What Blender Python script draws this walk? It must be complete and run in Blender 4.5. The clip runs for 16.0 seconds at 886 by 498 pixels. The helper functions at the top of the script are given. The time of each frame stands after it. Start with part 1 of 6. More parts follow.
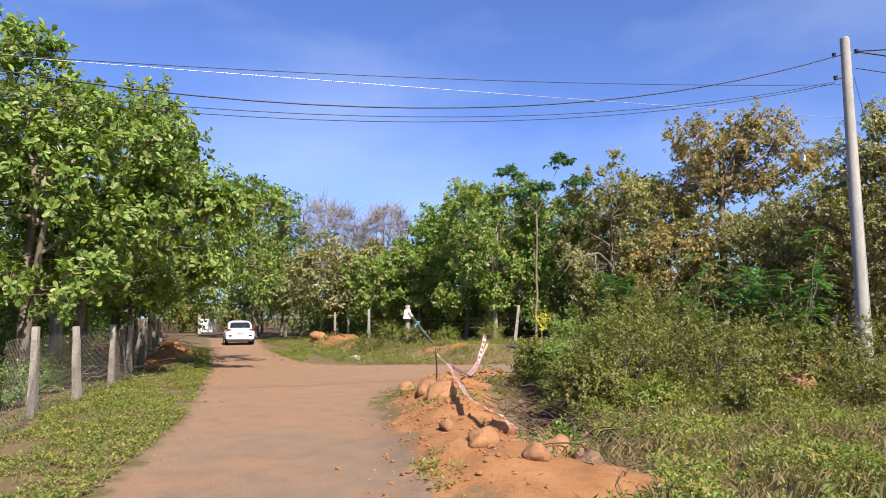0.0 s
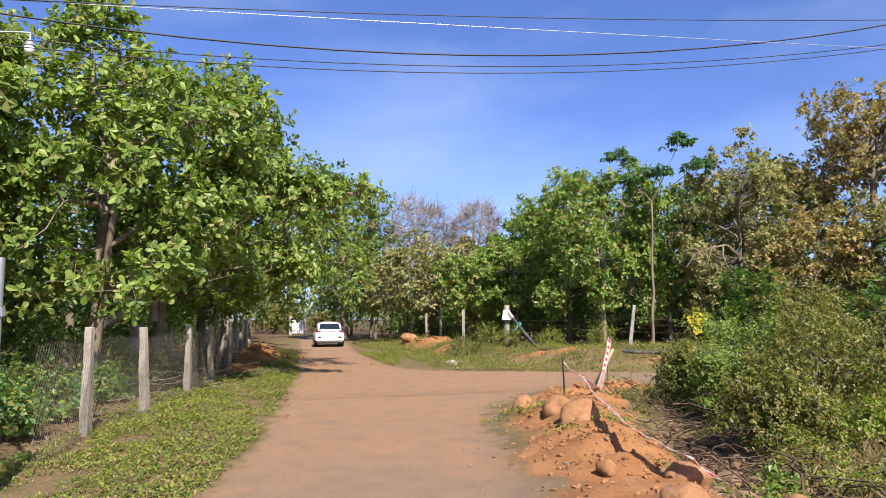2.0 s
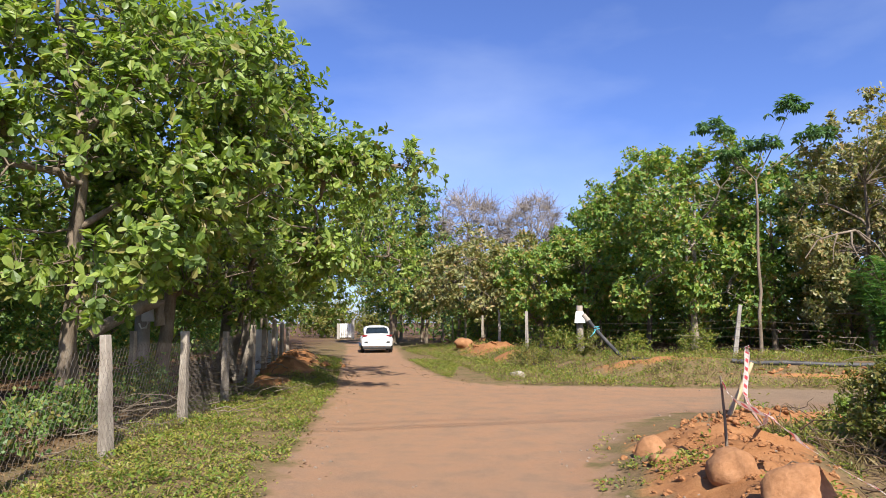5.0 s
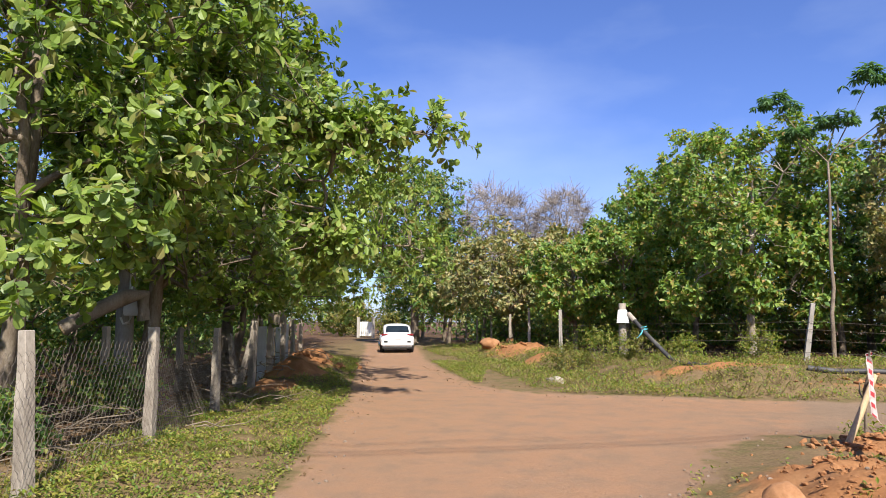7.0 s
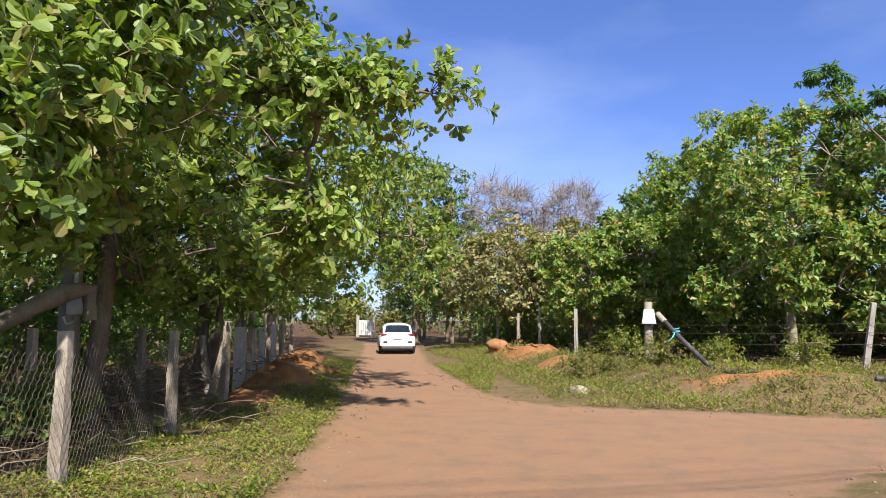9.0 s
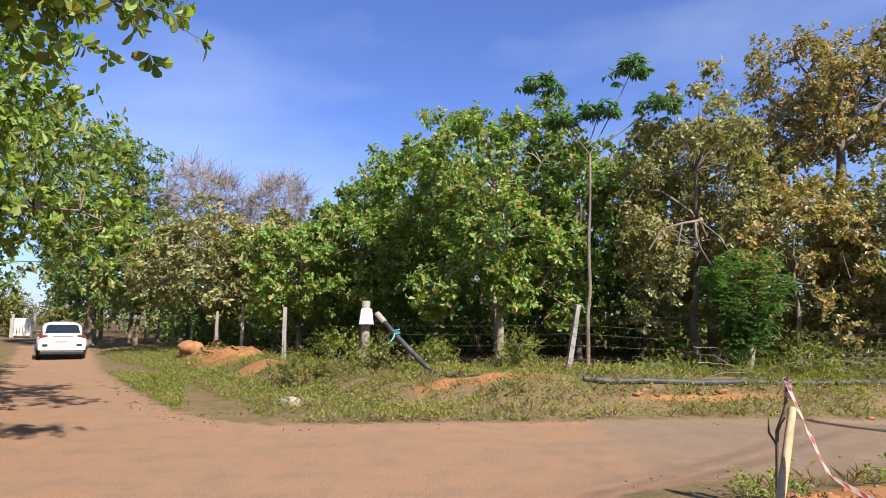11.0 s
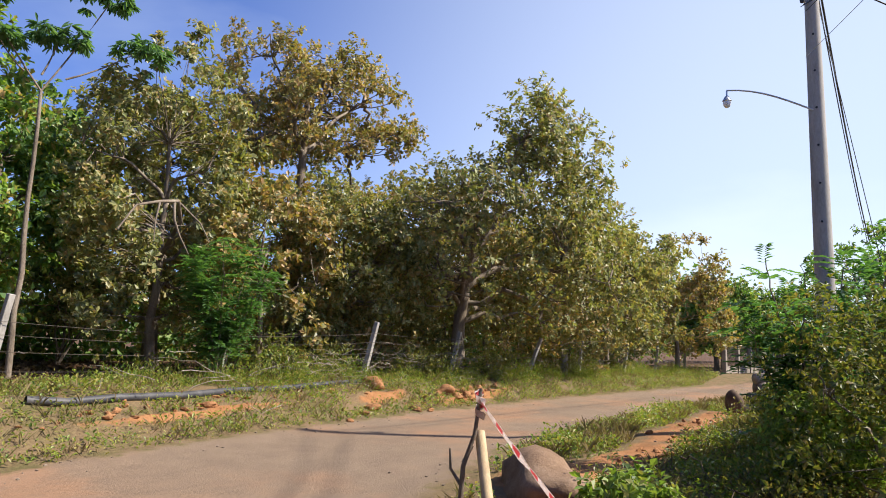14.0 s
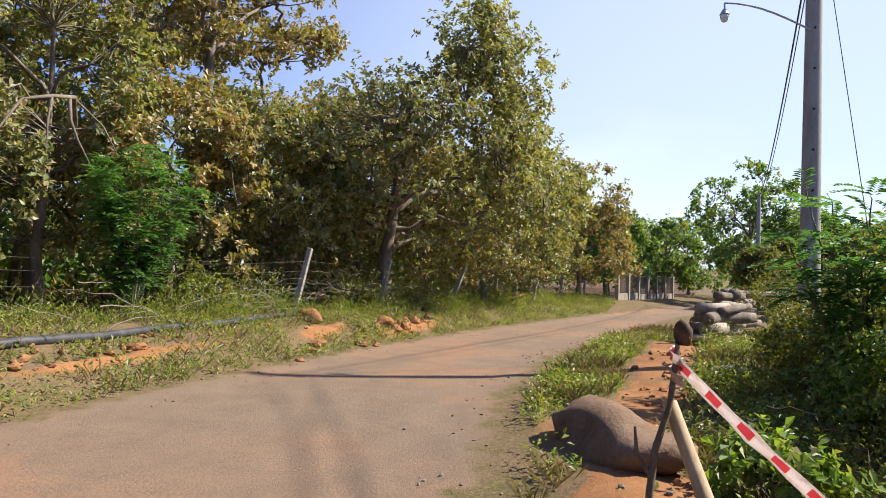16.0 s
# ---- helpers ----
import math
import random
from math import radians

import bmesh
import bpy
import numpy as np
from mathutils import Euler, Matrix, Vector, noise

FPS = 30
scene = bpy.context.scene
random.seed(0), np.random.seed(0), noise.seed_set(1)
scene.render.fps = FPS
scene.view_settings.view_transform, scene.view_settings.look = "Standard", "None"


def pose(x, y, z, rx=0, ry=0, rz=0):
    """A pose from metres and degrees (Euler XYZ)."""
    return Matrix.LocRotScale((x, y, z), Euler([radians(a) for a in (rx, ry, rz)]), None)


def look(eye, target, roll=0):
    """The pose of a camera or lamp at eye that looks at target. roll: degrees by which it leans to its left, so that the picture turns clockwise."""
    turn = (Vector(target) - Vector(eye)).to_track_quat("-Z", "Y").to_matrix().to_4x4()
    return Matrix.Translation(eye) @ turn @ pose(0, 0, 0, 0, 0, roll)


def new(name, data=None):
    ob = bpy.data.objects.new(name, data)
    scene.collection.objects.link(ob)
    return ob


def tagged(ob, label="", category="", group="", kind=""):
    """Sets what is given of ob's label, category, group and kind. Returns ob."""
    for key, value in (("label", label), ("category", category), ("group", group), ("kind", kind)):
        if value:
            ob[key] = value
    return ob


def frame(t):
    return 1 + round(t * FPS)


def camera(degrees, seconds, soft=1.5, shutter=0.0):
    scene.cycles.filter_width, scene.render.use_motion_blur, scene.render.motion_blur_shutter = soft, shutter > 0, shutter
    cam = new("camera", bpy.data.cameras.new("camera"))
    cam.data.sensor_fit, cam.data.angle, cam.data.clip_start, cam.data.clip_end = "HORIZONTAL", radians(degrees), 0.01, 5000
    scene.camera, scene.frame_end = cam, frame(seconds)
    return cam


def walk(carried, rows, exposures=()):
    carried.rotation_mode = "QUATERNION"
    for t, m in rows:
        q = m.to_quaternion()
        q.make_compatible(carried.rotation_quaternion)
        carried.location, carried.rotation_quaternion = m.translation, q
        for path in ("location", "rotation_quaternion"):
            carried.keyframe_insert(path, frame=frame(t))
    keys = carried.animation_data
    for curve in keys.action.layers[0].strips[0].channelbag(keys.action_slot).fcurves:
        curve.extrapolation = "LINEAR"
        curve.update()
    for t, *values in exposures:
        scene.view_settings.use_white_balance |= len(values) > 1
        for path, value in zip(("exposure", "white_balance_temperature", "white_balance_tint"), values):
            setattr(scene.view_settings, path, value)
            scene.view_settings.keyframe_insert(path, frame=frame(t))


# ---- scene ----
cam = camera(65.9, 16.0, 0.95)
PATH = [
    (0, (0.248, 0.156, 1.583), (0.266, 2.146, 1.78), -0.4),
    (0.5, (0.063, 0.731, 1.581), (0.006, 2.72, 1.783), -0.3),
    (1, (-0.093, 1.338, 1.571), (-0.246, 3.322, 1.773), -0.3),
    (1.5, (-0.242, 1.93, 1.565), (-0.449, 3.909, 1.767), -0.2),
    (2, (-0.353, 2.527, 1.553), (-0.584, 4.504, 1.757), -0.3),
    (2.5, (-0.469, 3.107, 1.545), (-0.717, 5.081, 1.75), -0.2),
    (3, (-0.584, 3.712, 1.55), (-0.841, 5.685, 1.756), -0.4),
    (3.5, (-0.699, 4.332, 1.568), (-0.965, 6.303, 1.776), -0.2),
    (4, (-0.83, 4.925, 1.566), (-1.129, 6.891, 1.775), -0.4),
    (6.3, (-1.566, 7.387, 1.545), (-1.99, 9.329, 1.76), 0.1),
    (6.5, (-1.613, 7.61, 1.534), (-2.039, 9.553, 1.743), 0.1),
    (7, (-1.727, 8.156, 1.526), (-2.163, 10.097, 1.738), 0.1),
    (7.5, (-1.881, 8.678, 1.55), (-2.327, 10.617, 1.76), 0.2),
    (8, (-1.993, 9.233, 1.57), (-2.444, 11.17, 1.78), 0.2),
    (8.2, (-2.048, 9.435, 1.571), (-2.504, 11.372, 1.777), 0.3),
    (10.3, (-2.618, 11.502, 1.569), (-2.8, 13.482, 1.784), -0.1),
    (10.5, (-2.642, 11.702, 1.577), (-2.665, 13.69, 1.787), 0.2),
    (11, (-2.637, 12.205, 1.616), (-2.227, 14.151, 1.824), 0.5),
    (11.5, (-2.644, 12.747, 1.617), (-1.891, 14.588, 1.827), 0.7),
    (12, (-2.703, 13.323, 1.611), (-1.637, 15.002, 1.826), 0.9),
    (12.5, (-2.698, 13.847, 1.596), (-1.489, 15.425, 1.813), 0.9),
    (13, (-2.694, 14.35, 1.584), (-1.391, 15.851, 1.801), 1.1),
    (13.5, (-2.657, 14.868, 1.558), (-1.088, 16.088, 1.788), 1.2),
    (14, (-2.551, 15.406, 1.536), (-0.819, 16.377, 1.776), 1.1),
    (14.5, (-2.402, 15.936, 1.52), (-0.616, 16.809, 1.735), 1.3),
    (15, (-2.21, 16.444, 1.54), (-0.387, 17.256, 1.671), 1.3),
    (15.5, (-2.056, 16.921, 1.535), (-0.208, 17.682, 1.591), 1.3),
    (16, (-1.923, 17.379, 1.544), (-0.028, 18.017, 1.578), 1.5),
]
walk(cam, [(t, look(eye, target, roll)) for t, eye, target, roll in PATH], [(0, 0.98), (16, 0.98)])

# ---- world, sun, exposure ----
SUN_AZ = (0.45, -0.89)
SUN_EL = radians(44)
world = bpy.data.worlds.new("sky")
scene.world = world
world.use_nodes = True
wn, wl = world.node_tree.nodes, world.node_tree.links
sky = wn.new("ShaderNodeTexSky")
sky.sky_type = "NISHITA"
sky.sun_disc = False
sky.sun_elevation = SUN_EL
sky.sun_rotation = math.atan2(SUN_AZ[0], SUN_AZ[1])
sky.altitude, sky.air_density, sky.dust_density, sky.ozone_density = 60, 1.0, 0.6, 3.0
wcoord = wn.new("ShaderNodeTexCoord")
wmap = wn.new("ShaderNodeMapping")
wmap.inputs["Scale"].default_value = (1.0, 1.0, 2.6)
wnoise = wn.new("ShaderNodeTexNoise")
wnoise.inputs["Scale"].default_value, wnoise.inputs["Detail"].default_value = 1.7, 7
wramp = wn.new("ShaderNodeValToRGB")
wramp.color_ramp.elements[0].position, wramp.color_ramp.elements[1].position = 0.54, 0.9
wramp.color_ramp.elements[1].color = (0.35, 0.35, 0.35, 1)
wmix = wn.new("ShaderNodeMix")
wmix.data_type = "RGBA"
wmix.inputs[7].default_value = (7.6, 8.5, 9.6, 1)
wl.new(wcoord.outputs["Generated"], wmap.inputs["Vector"])
wl.new(wmap.outputs["Vector"], wnoise.inputs["Vector"])
wl.new(wnoise.outputs["Fac"], wramp.inputs["Fac"])
wdot = wn.new("ShaderNodeVectorMath")
wdot.operation = "DOT_PRODUCT"
wdot.inputs[1].default_value = (0.93, -0.36, 0.0)
wl.new(wcoord.outputs["Generated"], wdot.inputs[0])
wveil = wn.new("ShaderNodeMapRange")
wveil.interpolation_type = "SMOOTHSTEP"
wveil.inputs["From Min"].default_value, wveil.inputs["From Max"].default_value = 0.25, 0.95
wl.new(wdot.outputs["Value"], wveil.inputs["Value"])
wsum = wn.new("ShaderNodeMath")
wsum.operation = "MULTIPLY_ADD"
wsum.use_clamp = True
wsum.inputs[1].default_value = 0.62
wl.new(wveil.outputs["Result"], wsum.inputs[0])
wl.new(wramp.outputs["Color"], wsum.inputs[2])
wl.new(wsum.outputs[0], wmix.inputs[0])
wtint = wn.new("ShaderNodeMix")
wtint.data_type, wtint.blend_type = "RGBA", "MULTIPLY"
wtint.inputs[0].default_value = 1.0
wtint.inputs[7].default_value = (0.82, 0.92, 1.42, 1)
wl.new(sky.outputs["Color"], wtint.inputs[6])
wl.new(wtint.outputs[2], wmix.inputs[6])
wl.new(wmix.outputs[2], wn["Background"].inputs["Color"])
wn["Background"].inputs["Strength"].default_value = 0.069
sun_data = bpy.data.lights.new("sun", "SUN")
sun_data.energy, sun_data.angle, sun_data.color = 5.0, radians(1.1), (1.0, 0.93, 0.82)
sun = new("sun", sun_data)
sun.matrix_world = look((SUN_AZ[0] * 60, SUN_AZ[1] * 60, 60 * math.tan(SUN_EL)), (0, 0, 0))


# ---- materials ----
def wire(tree, a, b):
    tree.links.new(a, b)


def base_mat(name, rough=0.8, spec=0.3, metal=0.0):
    m = bpy.data.materials.new(name)
    m.use_nodes = True
    p = m.node_tree.nodes["Principled BSDF"]
    p.inputs["Roughness"].default_value = rough
    p.inputs["Metallic"].default_value = metal
    p.inputs["Specular IOR Level"].default_value = spec
    return m, m.node_tree, p


def noise_node(tree, scale, detail=6, rough=0.6, stretch=None):
    n = tree.nodes.new("ShaderNodeTexNoise")
    n.inputs["Scale"].default_value, n.inputs["Detail"].default_value, n.inputs["Roughness"].default_value = scale, detail, rough
    c = tree.nodes.new("ShaderNodeTexCoord")
    if stretch:
        mp = tree.nodes.new("ShaderNodeMapping")
        mp.inputs["Scale"].default_value = stretch
        wire(tree, c.outputs["Object"], mp.inputs["Vector"])
        wire(tree, mp.outputs["Vector"], n.inputs["Vector"])
    else:
        wire(tree, c.outputs["Object"], n.inputs["Vector"])
    return n.outputs["Fac"]


def ramp(tree, fac, stops):
    r = tree.nodes.new("ShaderNodeValToRGB")
    els = r.color_ramp.elements
    while len(els) < len(stops):
        els.new(0.5)
    for e, (pos, col) in zip(els, stops):
        e.position, e.color = pos, (*col, 1)
    wire(tree, fac, r.inputs["Fac"])
    return r.outputs["Color"]


def mixed(tree, fac, a, b, mode="MIX"):
    n = tree.nodes.new("ShaderNodeMix")
    n.data_type, n.blend_type = "RGBA", mode
    for sock, v in ((n.inputs[0], fac), (n.inputs[6], a), (n.inputs[7], b)):
        if isinstance(v, (int, float)):
            sock.default_value = v
        elif isinstance(v, tuple):
            sock.default_value = (*v, 1)
        else:
            wire(tree, v, sock)
    return n.outputs[2]


def maths(tree, op, a, b=0.0, clamp=False):
    n = tree.nodes.new("ShaderNodeMath")
    n.operation, n.use_clamp = op, clamp
    for sock, v in ((n.inputs[0], a), (n.inputs[1], b)):
        if isinstance(v, (int, float)):
            sock.default_value = v
        else:
            wire(tree, v, sock)
    return n.outputs[0]


def span(tree, v, lo, hi):
    n = tree.nodes.new("ShaderNodeMapRange")
    n.interpolation_type = "SMOOTHSTEP"
    n.inputs["From Min"].default_value, n.inputs["From Max"].default_value = lo, hi
    wire(tree, v, n.inputs["Value"])
    return n.outputs["Result"]


def bump(tree, p, height, strength=0.4, dist=0.02):
    b = tree.nodes.new("ShaderNodeBump")
    b.inputs["Strength"].default_value, b.inputs["Distance"].default_value = strength, dist
    wire(tree, height, b.inputs["Height"])
    wire(tree, b.outputs["Normal"], p.inputs["Normal"])


def rough_mat(name, dark, mid, light, scale=6, rough=0.85, bumps=0.4, dist=0.01, stretch=None, metal=0.0, spec=0.3):
    """A weathered surface: broad stains, fine grain and relief."""
    m, t, p = base_mat(name, rough, spec, metal)
    big = noise_node(t, scale, 5, 0.6, stretch)
    fine = noise_node(t, scale * 9, 8, 0.7, stretch)
    col = ramp(t, big, [(0.3, dark), (0.5, mid), (0.72, light)])
    col = mixed(t, 0.35, col, ramp(t, fine, [(0.3, tuple(c * 0.55 for c in dark)), (0.7, light)]))
    wire(t, col, p.inputs["Base Color"])
    bump(t, p, fine, bumps, dist)
    return m


def leaf_mat(name, cols, glow=0.45, gloss=0.44, gain=1.65):
    """Leaves: a colour of its own for each leaf with bluish sky sheen mixed in, light shining through, a waxy gloss."""
    m, t, p = base_mat(name, gloss, 0.38)
    g = t.nodes.new("ShaderNodeNewGeometry")
    n = len(cols)
    # the 0.011 of extra blue puts the sky's sheen into the leaf colour
    col = ramp(t, g.outputs["Random Per Island"], [(i / max(1, n - 1), tuple(gain * (k + d) for k, d in zip(c, (0, 0, 0.011)))) for i, c in enumerate(cols)])
    clump = noise_node(t, 0.9, 3)
    col = mixed(t, span(t, clump, 0.3, 0.7), mixed(t, 1.0, col, (0.72, 0.78, 0.7), "MULTIPLY"), col)
    wire(t, col, p.inputs["Base Color"])
    tr = t.nodes.new("ShaderNodeBsdfTranslucent")
    wire(t, mixed(t, 1.0, col, (1.3, 1.4, 0.5), "MULTIPLY"), tr.inputs["Color"])
    mx = t.nodes.new("ShaderNodeMixShader")
    mx.inputs[0].default_value = glow
    wire(t, p.outputs[0], mx.inputs[1])
    wire(t, tr.outputs[0], mx.inputs[2])
    wire(t, mx.outputs[0], t.nodes["Material Output"].inputs["Surface"])
    return m


def plain_mat(name, col, rough=0.5, metal=0.0, spec=0.5, wear=0.12):
    m, t, p = base_mat(name, rough, spec, metal)
    f = noise_node(t, 7, 6)
    wire(t, ramp(t, f, [(0.3, tuple(c * (1 - wear) for c in col)), (0.7, tuple(min(1, c * (1 + wear)) for c in col))]), p.inputs["Base Color"])
    return m


def ground_mat():
    m, t, p = base_mat("ground", 0.95, 0.15)

    def attr(name):
        a = t.nodes.new("ShaderNodeAttribute")
        a.attribute_name = name
        return a.outputs["Fac"]

    fine, mid, big = noise_node(t, 28, 8, 0.7), noise_node(t, 2.2, 6), noise_node(t, 0.35, 5)
    grit = noise_node(t, 90, 4, 0.8)
    # worn road: grey-brown seal coat with laterite dust
    road = ramp(t, mid, [(0.3, (0.164, 0.115, 0.08)), (0.5, (0.194, 0.137, 0.094)), (0.72, (0.224, 0.16, 0.11))])
    red = ramp(t, fine, [(0.3, (0.27, 0.138, 0.073)), (0.7, (0.36, 0.19, 0.104))])
    dust = maths(t, "ADD", span(t, big, 0.45, 0.66), attr("dust"), True)
    road = mixed(t, maths(t, "MULTIPLY", dust, maths(t, "ADD", maths(t, "MULTIPLY", span(t, mid, 0.28, 0.66), 0.6), 0.4)), road, red)
    road = mixed(t, 0.34, road, ramp(t, grit, [(0.35, (0.06, 0.045, 0.036)), (0.65, (0.35, 0.26, 0.18))]))
    # verge soil with dry stalks and low green
    soil = ramp(t, fine, [(0.3, (0.10, 0.066, 0.038)), (0.55, (0.18, 0.122, 0.066)), (0.75, (0.25, 0.185, 0.095))])
    moss = ramp(t, fine, [(0.3, (0.035, 0.047, 0.011)), (0.6, (0.09, 0.11, 0.026)), (0.8, (0.18, 0.17, 0.06))])
    soil = mixed(t, maths(t, "MULTIPLY", span(t, mid, 0.42, 0.66), 0.5), soil, moss)
    dirt = ramp(t, mid, [(0.28, (0.20, 0.086, 0.033)), (0.5, (0.31, 0.14, 0.056)), (0.72, (0.39, 0.20, 0.09))])
    dirt = mixed(t, 0.3, dirt, ramp(t, fine, [(0.35, (0.13, 0.055, 0.022)), (0.7, (0.41, 0.22, 0.105))]))
    # brown leaf litter, its colour darkened further for the shade under the trees
    litter = ramp(t, fine, [(0.3, (0.04, 0.023, 0.015)), (0.5, (0.095, 0.053, 0.03)), (0.72, (0.19, 0.11, 0.064))])
    wob = maths(t, "MULTIPLY", maths(t, "SUBTRACT", mid, 0.5), 1.0)
    wob2 = maths(t, "MULTIPLY", maths(t, "SUBTRACT", fine, 0.5), 0.5)
    edge = maths(t, "ADD", attr("edge"), maths(t, "ADD", wob, wob2))
    col = mixed(t, maths(t, "ADD", attr("litter"), maths(t, "MULTIPLY", wob, 0.6), True), soil, litter)
    col = mixed(t, span(t, maths(t, "ADD", attr("dirt"), maths(t, "MULTIPLY", wob, 1.2)), 0.3, 0.6), col, dirt)
    col = mixed(t, span(t, edge, -0.08, 0.18), road, col)
    wire(t, col, p.inputs["Base Color"])
    h = maths(t, "ADD", fine, maths(t, "MULTIPLY", grit, 0.35))
    bump(t, p, h, 0.6, 0.03)
    return m


BARK = rough_mat("bark", (0.09, 0.065, 0.045), (0.19, 0.145, 0.105), (0.32, 0.27, 0.21), 5, 0.9, 0.8, 0.02, (1, 1, 0.35))
BARK_PALE = rough_mat("pale_bark", (0.16, 0.12, 0.09), (0.33, 0.27, 0.21), (0.46, 0.40, 0.33), 5, 0.9, 0.7, 0.02, (1, 1, 0.4))
# brown of roots, vines and stump, with the ditch's shade put into the colour
BARK_DARK = rough_mat("dark_roots", (0.04, 0.025, 0.016), (0.095, 0.06, 0.038), (0.19, 0.13, 0.085), 6, 0.9, 0.5, 0.01)
BARK_GREY = rough_mat("grey_twigs", (0.17, 0.14, 0.125), (0.26, 0.225, 0.205), (0.36, 0.32, 0.30), 5, 0.9, 0.5, 0.01)
LEAF_GREEN = leaf_mat("green_leaf", [(0.05, 0.075, 0.012), (0.085, 0.125, 0.018), (0.13, 0.175, 0.026), (0.16, 0.20, 0.038), (0.14, 0.115, 0.035)], 0.42, gain=2.0)
LEAF_DEEP = leaf_mat("deep_green_leaf", [(0.03, 0.06, 0.014), (0.055, 0.095, 0.02), (0.08, 0.13, 0.028), (0.12, 0.16, 0.03), (0.17, 0.12, 0.03)], gain=2.1)
LEAF_BRIGHT = leaf_mat("bright_green_leaf", [(0.045, 0.085, 0.016), (0.08, 0.13, 0.02), (0.115, 0.165, 0.026), (0.15, 0.175, 0.032), (0.19, 0.115, 0.035)], 0.42, gain=2.25)
LEAF_OLIVE = leaf_mat("olive_leaf", [(0.055, 0.062, 0.02), (0.09, 0.096, 0.03), (0.13, 0.125, 0.042), (0.165, 0.14, 0.055), (0.15, 0.095, 0.035)], 0.36, gain=2.5)
LEAF_BROWN = leaf_mat("browning_leaf", [(0.065, 0.065, 0.022), (0.105, 0.095, 0.03), (0.15, 0.12, 0.038), (0.195, 0.12, 0.042), (0.13, 0.08, 0.03)], 0.36, gain=2.7)
LEAF_FEATHER = leaf_mat("feathery_leaf", [(0.045, 0.10, 0.03), (0.07, 0.14, 0.04), (0.10, 0.17, 0.05)])
LEAF_TUFT = leaf_mat("blue_green_leaf", [(0.05, 0.10, 0.04), (0.08, 0.14, 0.055), (0.11, 0.18, 0.075)])
LEAF_WEED = leaf_mat("weed_leaf", [(0.07, 0.12, 0.014), (0.12, 0.17, 0.02), (0.19, 0.22, 0.028), (0.24, 0.22, 0.04), (0.26, 0.20, 0.07)], gain=1.4)
LEAF_SHRUB = leaf_mat("shrub_leaf", [(0.05, 0.062, 0.012), (0.095, 0.108, 0.018), (0.14, 0.142, 0.024), (0.185, 0.162, 0.03), (0.2, 0.14, 0.045)], 0.4, gain=1.6)
LEAF_YELLOW = leaf_mat("yellow_leaf", [(0.42, 0.33, 0.03), (0.5, 0.38, 0.04), (0.3, 0.3, 0.05)])
# low gain: tree shade is put into the dry leaves' own brown
LEAF_DRY = leaf_mat("dry_leaf", [(0.22, 0.12, 0.05), (0.34, 0.20, 0.09), (0.42, 0.28, 0.14), (0.16, 0.08, 0.04)], 0.15, 0.7, gain=0.6)
DRY_GRASS = leaf_mat("dry_grass", [(0.30, 0.22, 0.10), (0.38, 0.29, 0.14), (0.22, 0.15, 0.07)], 0.25, 0.7, gain=0.85)
GROUND = ground_mat()
CONCRETE = rough_mat("weathered_concrete", (0.17, 0.135, 0.105), (0.31, 0.265, 0.215), (0.41, 0.37, 0.315), 5, 0.9, 0.5, 0.008, (1, 1, 0.5))
CONCRETE_PALE = rough_mat("pale_concrete", (0.25, 0.225, 0.195), (0.36, 0.33, 0.295), (0.45, 0.42, 0.38), 4, 0.85, 0.35, 0.006, (1, 1, 0.3))
BOULDER = rough_mat("orange_boulder", (0.20, 0.088, 0.035), (0.31, 0.148, 0.066), (0.40, 0.225, 0.118), 3, 0.9, 0.7, 0.02)
BOULDER_BROWN = rough_mat("brown_boulder", (0.12, 0.065, 0.035), (0.20, 0.12, 0.07), (0.28, 0.19, 0.125), 3, 0.9, 0.7, 0.02)
CLOD = rough_mat("laterite_clod", (0.21, 0.09, 0.036), (0.32, 0.143, 0.058), (0.40, 0.21, 0.096), 5, 0.95, 0.8, 0.02)
STONE = rough_mat("grey_stone", (0.20, 0.165, 0.13), (0.33, 0.28, 0.23), (0.46, 0.41, 0.35), 6, 0.9, 0.6, 0.01)
STEEL = rough_mat("galvanised_steel", (0.36, 0.37, 0.38), (0.50, 0.51, 0.52), (0.62, 0.63, 0.64), 8, 0.42, 0.15, 0.003, None, 0.7, 0.5)
WIRE = rough_mat("rusty_wire", (0.09, 0.068, 0.052), (0.16, 0.13, 0.108), (0.25, 0.22, 0.195), 10, 0.6, 0.2, 0.002, None, 0.5)
WIRE_DARK = rough_mat("dark_wire", (0.05, 0.037, 0.03), (0.09, 0.07, 0.058), (0.15, 0.125, 0.105), 10, 0.7, 0.2, 0.002, None, 0.3)
PEBBLE = rough_mat("dusty_pebble", (0.13, 0.095, 0.07), (0.20, 0.15, 0.11), (0.29, 0.23, 0.18), 9, 0.9, 0.4, 0.004)
CABLE = plain_mat("black_cable", (0.018, 0.018, 0.02), 0.6)
PIPE = rough_mat("black_pipe", (0.02, 0.02, 0.023), (0.045, 0.045, 0.05), (0.13, 0.12, 0.11), 4, 0.55, 0.2, 0.004)
WOOD = rough_mat("peeled_stick", (0.30, 0.20, 0.11), (0.46, 0.34, 0.20), (0.58, 0.46, 0.30), 7, 0.8, 0.4, 0.006, (1, 1, 0.2))
WHITE = plain_mat("white_plastic", (0.76, 0.75, 0.72), 0.5, 0, 0.5, 0.06)
CYAN = plain_mat("cyan_rope", (0.10, 0.45, 0.52), 0.7)
SHEET = rough_mat("grey_sheet", (0.36, 0.40, 0.43), (0.50, 0.54, 0.57), (0.60, 0.63, 0.65), 3, 0.6, 0.15, 0.004)
